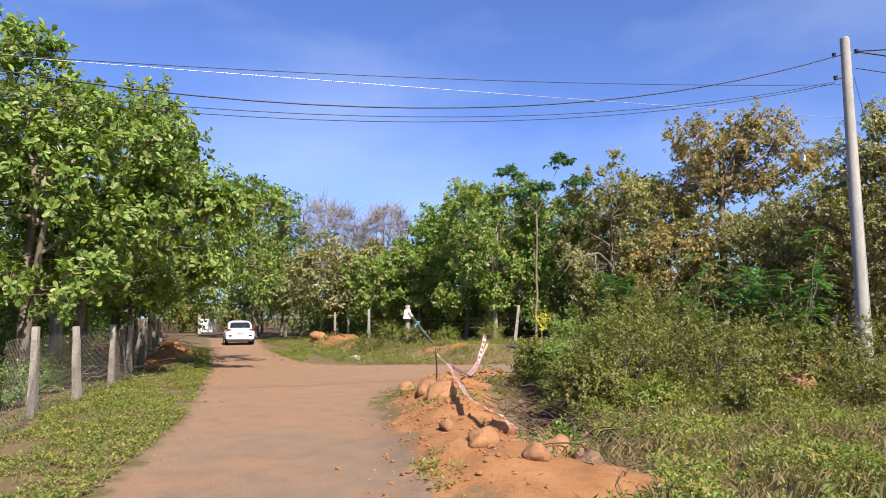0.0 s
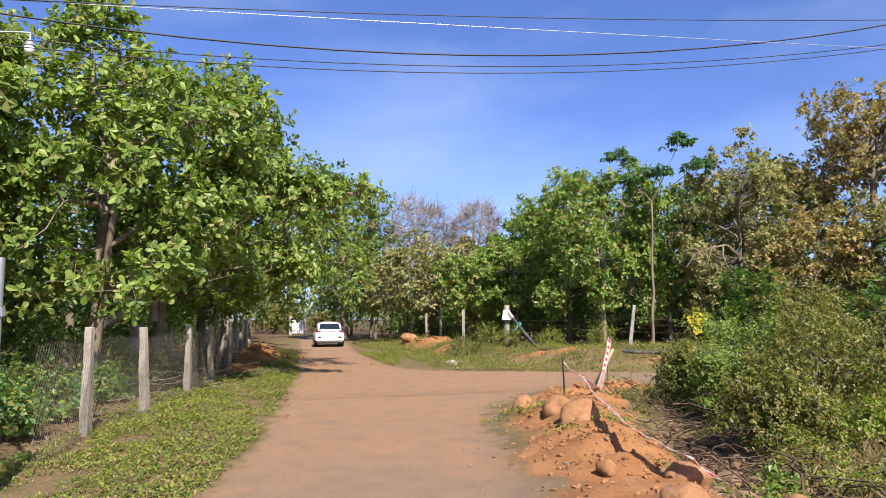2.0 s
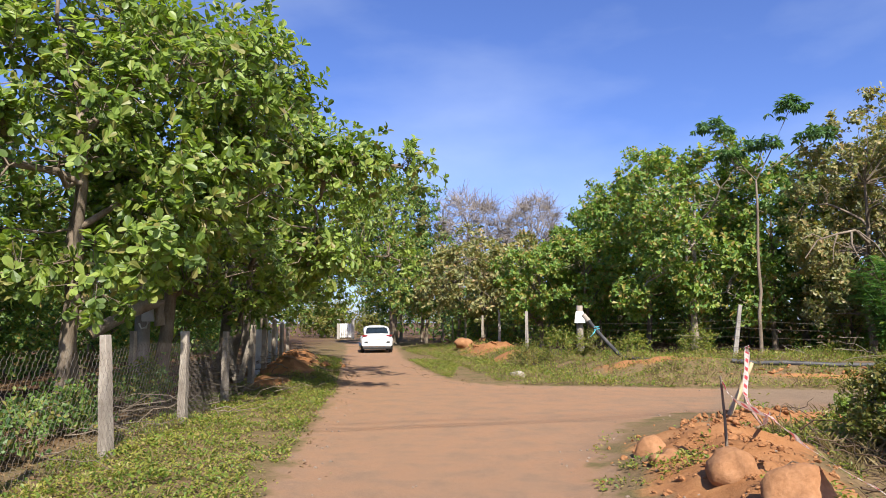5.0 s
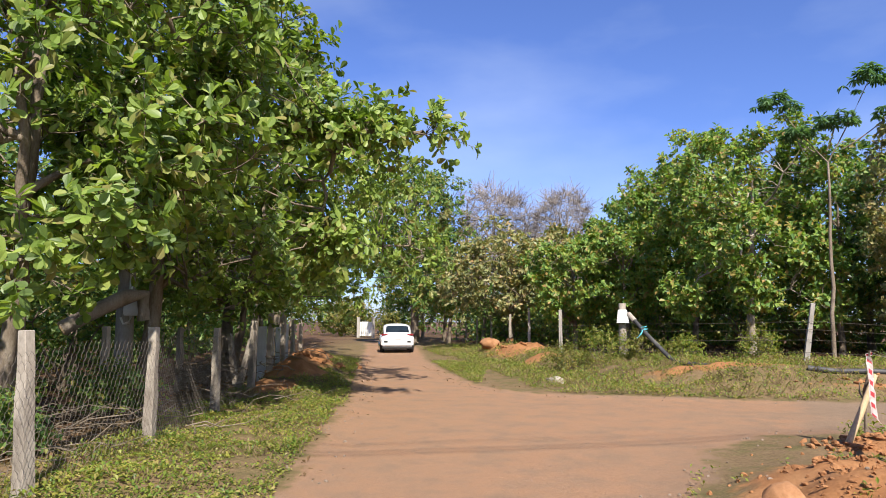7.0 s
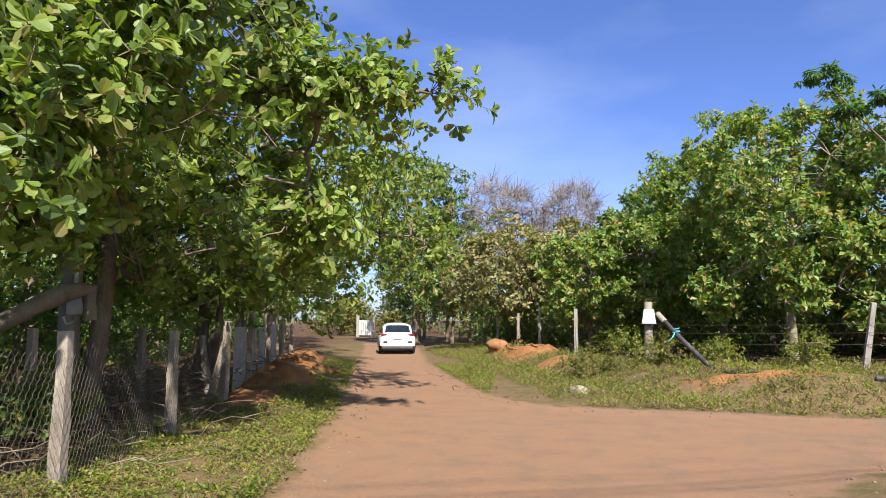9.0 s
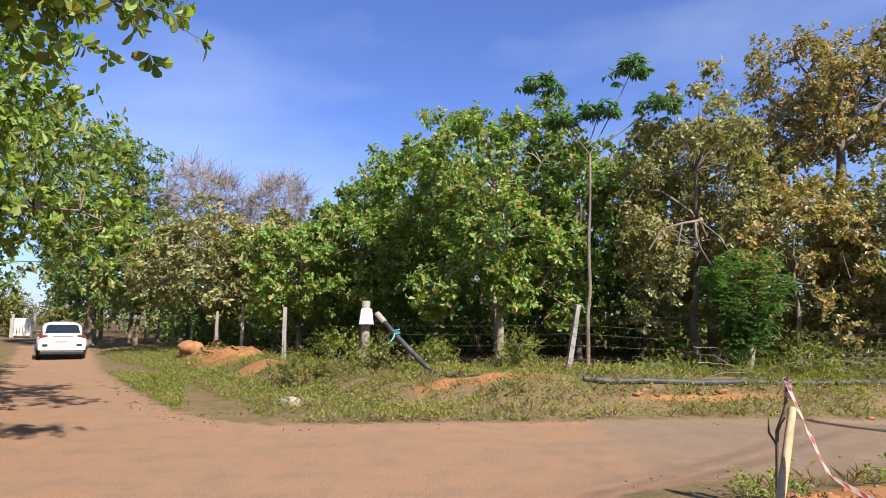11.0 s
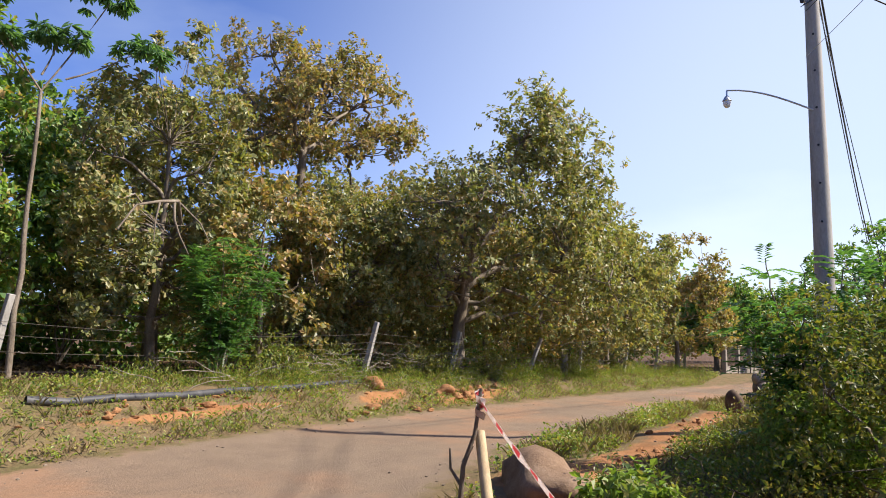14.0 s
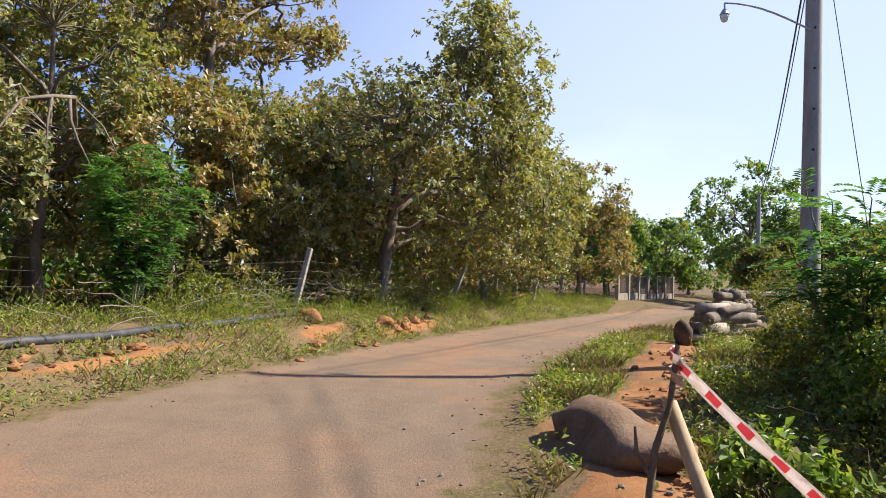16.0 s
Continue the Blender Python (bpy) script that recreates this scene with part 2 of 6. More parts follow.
PAINT = plain_mat("white_car_paint", (0.62, 0.62, 0.64), 0.25, 0, 0.6, 0.03)
GLASS_DARK = plain_mat("tinted_glass", (0.03, 0.045, 0.06), 0.06, 0, 0.8)
RUBBER = plain_mat("tyre_rubber", (0.02, 0.02, 0.022), 0.8)
RED_LAMP = plain_mat("red_lens", (0.22, 0.018, 0.025), 0.15)
CHROME = plain_mat("chrome_trim", (0.75, 0.75, 0.76), 0.15, 1.0)


# ---- mesh helpers ----
def mesh_ob(name, verts, faces, mat, parent=None, label="", smooth=False):
    me = bpy.data.meshes.new(name)
    me.from_pydata(verts if isinstance(verts, list) else verts.tolist(), [], faces if isinstance(faces, list) else faces.tolist())
    me.materials.append(mat)
    if smooth:
        me.shade_smooth()
    ob = new(name, me)
    if parent:
        ob.parent = parent
    if label:
        ob["label"] = label
    return ob


def part(name, bm, mat, parent=None, label="", smooth=False):
    me = bpy.data.meshes.new(name)
    bm.to_mesh(me)
    bm.free()
    me.materials.append(mat)
    if smooth:
        me.shade_smooth()
    ob = new(name, me)
    if parent:
        ob.parent = parent
    if label:
        ob["label"] = label
    return ob


def root(name, x, y, z, label, category, group="", kind="", turn=0):
    e = new(name)
    e.empty_display_size = 0.2
    e.matrix_basis = pose(x, y, z, 0, 0, turn)
    return tagged(e, label, category, group, kind)


def tube_mesh(paths, sides=6):
    """Tapered tubes along polylines: paths of (points, radii)."""
    vs, fs, base = [], [], 0
    ang = np.arange(sides) * 2 * np.pi / sides
    ca, sa = np.cos(ang), np.sin(ang)
    for pts, rad in paths:
        pts = np.asarray(pts, float)
        n = len(pts)
        rad = np.linspace(rad[0], rad[1], n) if len(rad) == 2 else np.asarray(rad, float)
        tan = np.gradient(pts, axis=0)
        tan /= np.linalg.norm(tan, axis=1)[:, None] + 1e-9
        ref = np.where(np.abs(tan[:, 2:3]) > 0.9, np.array([[1.0, 0, 0]]), np.array([[0, 0, 1.0]]))
        u = np.cross(tan, ref)
        u /= np.linalg.norm(u, axis=1)[:, None] + 1e-9
        v = np.cross(tan, u)
        ring = pts[:, None, :] + rad[:, None, None] * (u[:, None, :] * ca[None, :, None] + v[:, None, :] * sa[None, :, None])
        vs.append(ring.reshape(-1, 3))
        a = np.arange(sides)
        b = (a + 1) % sides
        for i in range(n - 1):
            lo, hi = base + i * sides, base + (i + 1) * sides
            fs.append(np.stack([lo + a, lo + b, hi + b, hi + a], 1))
        base += n * sides
    return np.concatenate(vs), np.concatenate(fs)


def bent(a, b, n=6, sag=0.0, wob=0.0, rng=None):
    """Points from a to b, hanging or rising by sag in the middle, wobbling."""
    s = np.linspace(0, 1, n)[:, None]
    p = np.asarray(a, float) * (1 - s) + np.asarray(b, float) * s
    p[:, 2] -= 4 * sag * (s * (1 - s))[:, 0]
    if rng is not None and wob:
        w = rng.normal(0, wob, (n, 3))
        w[0] = 0
        w[-1] = 0
        p += w
    return p


def leaf_mesh(pos, axis, up, length, width, fine=True, droop=0.12):
    """One leaf for each row: broad towards its tip, folded along the midrib."""
    n = len(pos)
    axis = axis / (np.linalg.norm(axis, axis=1)[:, None] + 1e-9)
    side = np.cross(axis, up)
    side /= np.linalg.norm(side, axis=1)[:, None] + 1e-9
    nor = np.cross(side, axis)
    L, W = length[:, None], width[:, None]
    if fine:
        def rim(a, w, lift, sg):
            return pos + axis * L * a + side * W * w * sg + nor * (W * lift - L * droop * a * a)

        v = np.stack([pos, rim(0.34, 0.27, 0.07, 1), rim(0.64, 0.48, 0.12, 1), rim(0.90, 0.36, 0.08, 1), rim(1.0, 0, 0, 1),
                      rim(0.90, 0.36, 0.08, -1), rim(0.64, 0.48, 0.12, -1), rim(0.34, 0.27, 0.07, -1)], 1)
        f = np.array([[0, 1, 2, 3, 4], [0, 4, 5, 6, 7]])
        k = 8
    else:
        v = np.stack([pos, pos + axis * L * 0.62 + side * W * 0.5 + nor * W * 0.12, pos + axis * L - nor * L * droop, pos + axis * L * 0.62 - side * W * 0.5 + nor * W * 0.12], 1)
        f = np.array([[0, 1, 2], [0, 2, 3]])
        k = 4
    faces = (np.arange(n)[:, None, None] * k + f[None]).reshape(-1, f.shape[1])
    return v.reshape(-1, 3), faces


def unit(rng, n):
    d = rng.normal(0, 1, (n, 3))
    return d / np.linalg.norm(d, axis=1)[:, None]


def tree(name, label, x, y, h, r, low, mat, bark=None, clumps=70, twigs=13, leaves=8, leaf=0.13, trunk=0.14, lean=(0, 0), seed=1, fine=False, z=None,
         fork=False, group="", category="tree", limbs=7, shell=0.5, spread=0.46, flat=1.0, stems=1, shift=(0, 0), twig=0.008, skirt=0.55, boughs=()):
    """A tree or shrub: trunk, limbs that fork into the crown, twigs with rosettes of leaves in uneven clumps."""
    rng = np.random.default_rng(seed)
    bark = bark or BARK
    trunk *= 0.72 if category == 'tree' else 1.0
    gz = ground_z(x, y) if z is None else z
    e = root(name, x, y, gz, label, category, group)
    top = np.array([lean[0], lean[1], low + (h - low) * 0.62])
    n_t = 9
    s = np.linspace(0, 1, n_t)[:, None]
    wob = np.cumsum(rng.normal(0, 0.05 * r / 3, (n_t, 3)), axis=0) * np.array([1, 1, 0])
    wob -= wob[0]
    tp = np.array([[0, 0, -0.15]]) * (1 - s) + top[None] * s + wob
    trunks = [(tp, np.linspace(trunk * 1.25, trunk * 0.35, n_t))]
    trunks[0][1][0] *= 1.25
    if fork or stems > 1:
        for k in range(max(1, stems - 1)):
            a = rng.uniform(0, 6.28)
            q = np.array([math.cos(a) * r * 0.55, math.sin(a) * r * 0.55, top[2] * rng.uniform(0.7, 1.0)])
            fp = bent((0.02 * math.cos(a), 0.02 * math.sin(a), -0.1), q, 8, -0.12 * r, 0.04, rng)
            trunks.append((fp, np.linspace(trunk * 0.9, trunk * 0.3, 8)))
    # crown outline: an uneven ellipsoid with lobes
    mid = np.array([lean[0] * 0.6 + shift[0], lean[1] * 0.6 + shift[1], (h + low) / 2])
    half = np.array([r, r, (h - low) / 2])
    lobes, amp = unit(rng, 10), rng.uniform(0.18, 0.5, 10)

    def crown_point(n, inner):
        d = unit(rng, n)
        d[:, 2] *= flat
        d /= np.linalg.norm(d, axis=1)[:, None]
        k = 0.68 + np.max(np.maximum(d @ lobes.T, 0) ** 6 * amp[None], axis=1)
        rad = k * (inner + (1 - inner) * rng.random(n)) ** 0.5
        # the lower half hangs as a wide skirt instead of closing like a ball
        wide = np.hypot(d[:, 0], d[:, 1])
        d[:, :2] *= np.where(d[:, 2] < 0, 1 + skirt * (1 / np.maximum(wide, 0.5) - 1), 1.0)[:, None]
        return mid + d * half * rad[:, None]

    tips = crown_point(limbs, 0.6)
    wood = []
    samples = [tp[4:]] + [t[0][3:] for t in trunks[1:]]
    for q in tips:
        cand = np.concatenate([t[0][2:7] for t in trunks])
        cand = cand[cand[:, 2] < max(q[2], low * 1.05 + 0.3)] if (cand[:, 2] < max(q[2], low * 1.05 + 0.3)).any() else cand
        a = cand[np.argmin(np.linalg.norm(cand - q, axis=1) + rng.uniform(0, 0.8, len(cand)))]
        lp = bent(a, q, 8, rng.uniform(-0.1, 0.04) * r, 0.05 * r / 2, rng)
        wood.append((lp, (trunk * 0.5, trunk * 0.08)))
        samples.append(lp[2:])
    # single boughs that reach out of the crown, each with its own clumps
    extra = []
    for tip, br, bn in boughs:
        tip = np.array(tip, float)
        cand = np.concatenate(samples)
        a = cand[np.argmin(np.linalg.norm(cand - tip, axis=1))]
        lp = bent(a, tip, 9, -0.05 * np.linalg.norm(tip - a), 0.05, rng)
        wood.append((lp, (trunk * 0.42, trunk * 0.1)))
        samples.append(lp[2:])
        extra.append(tip + unit(rng, bn) * np.array([1, 1, 0.7]) * br * (rng.random((bn, 1)) ** 0.5))
    limbs += len(boughs)
    samples = np.concatenate(samples)
    cl = np.concatenate([crown_point(clumps, shell)] + extra)
    clumps = len(cl)
    for q in cl:
        d = np.linalg.norm(samples - q, axis=1) + 0.6 * np.maximum(0, samples[:, 2] - q[2])
        a = samples[np.argmin(d)]
        wood.append((bent(a, q, 5, rng.uniform(-0.06, 0.05) * r, 0.035 * r / 2, rng), (trunk * 0.17, trunk * 0.05)))
    rc = spread * r / 3 + 0.12
    m = clumps * twigs
    c0 = np.repeat(cl, twigs, axis=0)
    out = (c0 - mid) / half
    d = unit(rng, m) + out * 0.55 + np.array([0, 0, 0.4])
    d /= np.linalg.norm(d, axis=1)[:, None]
    size = rng.uniform(0.35, 1.25, m)[:, None] * rc * np.repeat(rng.uniform(0.7, 1.25, clumps), twigs)[:, None]
    ends = c0 + d * size
    ends[:, 2] = np.maximum(ends[:, 2], 0.12)
    if fine:
        for i in range(0, m, 2):
            wood.append((np.stack([c0[i], (c0[i] + ends[i]) / 2 + rng.normal(0, 0.02, 3), ends[i]]), (twig, twig * 0.5)))
    tv, tf = tube_mesh(trunks, 9)
    mesh_ob("trunk" if category != "shrub" else "stem", tv, tf, bark, e, smooth=True)
    for one in wood[:limbs]:
        wv, wf = tube_mesh([one], 6)
        mesh_ob("limb", wv, wf, bark, e, smooth=True)
    wv, wf = tube_mesh(wood[limbs:], 3)
    tagged(mesh_ob("branching", wv, wf, bark, e, smooth=True), kind="stuff")
    if leaves:
        k = m * leaves
        p0 = np.repeat(ends, leaves, axis=0)
        dd = np.repeat(d, leaves, axis=0)
        # rosettes: the leaves stand round the twig's end and face outwards
        fan = unit(rng, k)
        fan -= dd * np.sum(fan * dd, axis=1)[:, None]
        fan /= np.linalg.norm(fan, axis=1)[:, None] + 1e-9
        ax = fan * 0.85 + dd * rng.uniform(-0.05, 0.9, k)[:, None]
        ax /= np.linalg.norm(ax, axis=1)[:, None]
        p0 = p0 - dd * (rng.random(k) ** 1.6 * 0.22)[:, None]
        up = dd * 0.7 + np.array([0, 0, 0.5]) + 0.4 * unit(rng, k)
        ln = leaf * rng.uniform(0.6, 1.2, k)
        lv, lf = leaf_mesh(p0, ax, up, ln, ln * rng.uniform(0.5, 0.68, k), fine)
        mesh_ob("crown", lv, lf, mat, e)
    return e


def box_bm(sx, sy, sz, bevel=0.0, at=(0, 0, 0)):
    bm = bmesh.new()
    bmesh.ops.create_cube(bm, size=1, matrix=Matrix.Translation(at) @ Matrix.Diagonal((sx, sy, sz, 1)))
    if bevel:
        bmesh.ops.bevel(bm, geom=bm.edges[:], offset=bevel, segments=2, affect="EDGES")
    return bm


def rock_bm(sx, sy, sz, seed, sub=3, jag=0.38):
    bm = bmesh.new()
    bmesh.ops.create_icosphere(bm, subdivisions=sub, radius=1)
    off = Vector((seed * 7.3, seed * 3.1, seed * 1.7))
    for v in bm.verts:
        n = noise.noise(v.co * 0.9 + off) * jag * 1.5 + noise.noise(v.co * 2.7 + off) * jag * 0.4 + noise.noise(v.co * 6 + off) * jag * 0.12
        c = v.co * (1 + n)
        c.z = max(c.z, -0.75)
        v.co = Vector((c.x * sx, c.y * sy, c.z * sz))
    return bm


# ---- the ground ----
ROAD = [(-2.1, -30), (-2.1, 0), (-2.8, 6.8), (-3.7, 11.3), (-4.85, 15.2), (-6.5, 21.2), (-9.2, 29.2), (-15.4, 48), (-29, 86), (-80, 230),
        (-74, 230), (-24, 84), (-12.0, 47), (-8.5, 35), (-5.3, 26.3), (-4.3, 24.3), (-3.2, 23.3), (-1.7, 23.05), (2, 22.85), (4.4, 22.8), (9.5, 22.7), (15.2, 22.0),
        (20, 21.2), (28.8, 19.4), (40, 16.5), (62, 10), (61, 6.5), (37, 14.4), (26.4, 17.3), (16.6, 18.95), (10.6, 19.55), (6.5, 19.45), (4.4, 19.15), (2.7, 18.75),
        (1.4, 18.75), (0.3, 18.3), (-0.5, 16.9), (-0.95, 14.6), (-0.95, 12.6), (-0.55, 10.3), (-0.2, 8.4), (0.25, 6.3), (0.9, 0), (0.9, -30)]
ROAD_A = np.array(ROAD, float)
FENCE_A = np.array([(-30, 98), (-13.8, 58), (-11.5, 52.5), (-7.6, 46), (-5.4, 39.6), (-3.0, 33.0), (-1.0, 29.1), (3.3, 26.4), (10.4, 24.8), (14.2, 24.4), (18.4, 23.9), (23.3, 23.6), (31, 22.0), (43, 20.0), (62, 14)], float)


def seg_dist(px, py, poly, closed):
    a = poly
    b = np.roll(poly, -1, axis=0) if closed else poly[1:]
    a = a if closed else poly[:-1]
    best = np.full(px.shape, 1e9)
    inside = np.zeros(px.shape, bool)
    for (ax, ay), (bx, by) in zip(a, b):
        dx, dy = bx - ax, by - ay
        t = np.clip(((px - ax) * dx + (py - ay) * dy) / (dx * dx + dy * dy), 0, 1)
        best = np.minimum(best, np.hypot(px - ax - t * dx, py - ay - t * dy))
        if closed:
            inside ^= ((ay > py) != (by > py)) & (px < (bx - ax) * (py - ay) / (by - ay + 1e-12) + ax)
    return best, inside


def smooth(v, lo, hi):
    t = np.clip((v - lo) / (hi - lo), 0, 1)
    return t * t * (3 - 2 * t)


def ripple(x, y, f, k=0.0):
    return (np.sin(x * f * 1.3 + y * f * 0.7 + k) + np.sin(x * f * -0.6 + y * f * 1.7 + 1.3 + k) + np.sin(x * f * 2.3 - y * f * 1.1 + 2.1 + k) * 0.6) / 2.6


def hump(x, y, cx, cy, sx, sy, h, turn=0.0):
    c, s = math.cos(turn), math.sin(turn)
    u, v = (x - cx) * c + (y - cy) * s, -(x - cx) * s + (y - cy) * c
    return h * np.exp(-((u / sx) ** 2 + (v / sy) ** 2))


HUMPS = [(0.55, 7.6, 0.75, 1.2, 0.2, 0), (0.5, 10.2, 0.75, 1.5, 0.24, 0), (0.35, 12.6, 0.75, 1.4, 0.26, 0), (0.45, 14.5, 0.8, 1.1, 0.3, 0), (1.6, 16.9, 0.55, 0.5, 0.2, 0),
         (2.6, 17.5, 0.6, 0.4, 0.1, 0), (1.45, 6.6, 0.7, 0.75, 0.1, 0)]
HEAPS = [(-4.6, 35.6, 1.2, 1.6, 0.40, 0.3), (-5.8, 38.6, 1.0, 1.4, 0.38, 0.3), (-3.4, 31.6, 0.8, 0.7, 0.2, 0), (-9.2, 24.3, 0.8, 1.4, 0.5, 0.3), (-10.3, 27.5, 0.8, 1.6, 0.5, 0.3), (-8.5, 21.8, 0.5, 0.9, 0.25, 0.3), (-11.9, 31.5, 0.8, 2.0, 0.45, 0.3)]
PATCHES = [(0.9, 25.0, 1.6, 0.4, 0.10, 0), (5.0, 23.75, 2.4, 0.13, 0.04, 0), (9.6, 23.6, 1.1, 0.25, 0.06, 0), (13.0, 23.0, 2.4, 0.22, 0.05, 0), (6.2, 17.6, 2.0, 0.4, 0.04, 0), (9.3, 17.5, 2.2, 0.55, 0.05, 0), (12.2, 17.3, 2.0, 0.6, 0.05, 0), (4.3, 17.9, 1.2, 0.6, 0.03, 0)]


def terrain(x, y):
    """Height and the surface's marks for arrays of places."""
    d, inside = seg_dist(x, y, ROAD_A, True)
    edge = np.where(inside, -d, d)
    fx = np.interp(x, FENCE_A[:, 0], FENCE_A[:, 1])
    north = smooth(y - fx, -5.0, -3.0)
    bank = np.interp(x, [-14, -4, -1, 2.5, 12, 20, 30, 60], [0.1, 0.22, 0.35, 0.5, 0.48, 0.36, 0.25, 0.15])
    z = -0.02 * np.clip(x - 4, 0, 200)
    out = smooth(edge, 0, 1.2)
    z = z + north * bank * smooth(edge, 0.05, 2.1)
    z = z + out * (0.05 + 0.05 * ripple(x, y, 1.1) + 0.025 * ripple(x, y, 3.7, 1.0))
    z = z - 0.03 * smooth(-edge, 0, 0.4) + 0.012 * ripple(x, y, 0.8, 2.0) * (1 - out)
    dirt = np.zeros_like(z)
    for hs, gain in ((HUMPS, 4.0), (HEAPS, 3.2)):
        for hh in hs:
            k = hump(x, y, *hh[:4], 1.0, hh[5])
            lump = 1 + 0.3 * ripple(x, y, 4.5, hh[0]) + 0.2 * ripple(x, y, 9, hh[1]) + 0.13 * ripple(x, y, 15, hh[0] * 3)
            z = z + k * hh[4] * lump * smooth(edge, -0.5, 0.3)
            dirt = np.maximum(dirt, k * gain * 0.42)
    for hh in PATCHES:
        k = hump(x, y, *hh[:4], 1.0, hh[5])
        z = z + k * hh[4] * (1 + 0.5 * ripple(x, y, 6, hh[0]))
        dirt = np.maximum(dirt, k * 0.95)
    z = z - hump(x, y, 1.75, 10.8, 0.5, 2.2, 0.4) + hump(x, y, 9.9, 14.7, 2.8, 1.6, 0.45)
    litter = np.maximum(smooth(y - fx, 0.3, 2.0), smooth(-x - 6.6 - 0.3 * np.maximum(y - 11, 0), -0.2, 0.7) * (y > 7))
    dust = (0.42 + 0.5 * smooth(y - x * 0.3, 9, 15)) * smooth(4 - x, 0, 6)
    return z, edge, np.clip(dirt, 0, 1), litter, dust


def ground_z(x, y):
    return float(terrain(np.array([float(x)]), np.array([float(y)]))[0][0])


def lines(lo, hi, step, far, grow=1.35):
    mid = list(np.arange(lo, hi + 1e-6, step))
    a, s = hi, step
    while a < far:
        s *= grow
        a += s
        mid.append(a)
    a, s = lo, step
    while a > -far:
        s *= grow
        a -= s
        mid.insert(0, a)
    return np.array(mid)


gx, gy = lines(-12, 20, 0.15, 2500), lines(4, 34, 0.15, 2500)
GX, GY = np.meshgrid(gx, gy)
fz, fe, fd, fl, fdu = terrain(GX.ravel(), GY.ravel())
nx, ny = len(gx), len(gy)
ii = (np.arange(ny - 1)[:, None] * nx + np.arange(nx - 1)[None]).ravel()
ground = mesh_ob("ground", np.stack([GX.ravel(), GY.ravel(), fz], 1), np.stack([ii, ii + 1, ii + nx + 1, ii + nx], 1), GROUND, smooth=True)
tagged(ground, "worn dusty road with grassy verges and orange earth", "ground", kind="structure")
for nm, arr in (("edge", fe), ("dirt", fd), ("litter", fl), ("dust", fdu)):
    at = ground.data.attributes.new(nm, "FLOAT", "POINT")
    at.data.foreach_set("value", arr.astype(np.float32))

# ---- trees beside the left fence ----
CASHEW = "cashew tree with broad glossy green leaves, behind the fence"
tree("cashew_tree", CASHEW, -10.7, 12.4, 8.2, 2.5, 1.5, LEAF_GREEN, clumps=115, twigs=14, leaves=9, leaf=0.175, trunk=0.16, seed=11, fine=True, group="roadside cashew trees")
tree("cashew_tree", CASHEW, -8.9, 15.4, 8.3, 3.2, 1.3, LEAF_GREEN, clumps=150, twigs=14, leaves=8, leaf=0.175, trunk=0.17, seed=12, fine=True, group="roadside cashew trees", fork=True, skirt=0.5,
     boughs=[((1.9, -0.2, 3.4), 0.7, 9), ((2.3, 0.8, 4.6), 0.7, 9)])
tree("cashew_tree", CASHEW, -9.8, 19.2, 8.4, 3.6, 1.5, LEAF_GREEN, clumps=150, twigs=14, leaves=8, leaf=0.175, trunk=0.19, seed=13, fine=True, group="roadside cashew trees", shift=(0.8, 0), skirt=0.4,
     boughs=[((3.0, 0.0, 4.9), 0.8, 12), ((3.9, -0.1, 4.75), 0.5, 7), ((4.7, -0.1, 4.7), 0.3, 4), ((5.35, -0.2, 4.6), 0.18, 2), ((3.2, 0.6, 3.0), 0.9, 12), ((2.6, 0.3, 6.3), 0.6, 7)])
tree("cashew_tree", CASHEW, -10.6, 23.8, 7.2, 4.1, 1.1, LEAF_GREEN, clumps=165, twigs=14, leaves=8, leaf=0.175, trunk=0.2, seed=14, group="roadside cashew trees", shift=(0.9, 0), fork=True)
tree("cashew_tree", CASHEW, -13.0, 29.5, 8.0, 4.2, 1.5, LEAF_GREEN, clumps=120, twigs=13, leaves=8, leaf=0.16, trunk=0.2, seed=15, group="roadside cashew trees", shift=(0.8, 0))
tree("cashew_tree", CASHEW, -15.6, 36, 8.2, 4.0, 1.4, LEAF_DEEP, clumps=100, twigs=12, leaves=8, leaf=0.18, trunk=0.2, seed=16, group="roadside cashew trees")
tree("cashew_tree", CASHEW, -18.5, 43, 8.5, 4.0, 1.4, LEAF_DEEP, clumps=90, twigs=12, leaves=8, leaf=0.2, trunk=0.2, seed=17, group="roadside cashew trees")
tree("cashew_tree", CASHEW, -14.5, 17, 7.4, 4.2, 1.2, LEAF_DEEP, clumps=60, twigs=12, leaves=7, leaf=0.2, trunk=0.2, seed=18, group="roadside cashew trees")
tree("cashew_tree", CASHEW, -15.5, 24, 7.6, 4.2, 1.0, LEAF_DEEP, clumps=60, twigs=12, leaves=7, leaf=0.2, trunk=0.2, seed=19, group="roadside cashew trees")
tree("cashew_tree", CASHEW, -14.0, 10.5, 7.0, 4.0, 1.0, LEAF_DEEP, clumps=60, twigs=12, leaves=7, leaf=0.2, trunk=0.2, seed=20, group="roadside cashew trees")
tree("slender_tree", "slender tree with sparse fine leaves above the cashews", -11.3, 26.5, 10.0, 1.6, 6.5, LEAF_FEATHER, clumps=26, twigs=8, leaves=6, leaf=0.11, trunk=0.08, seed=21)

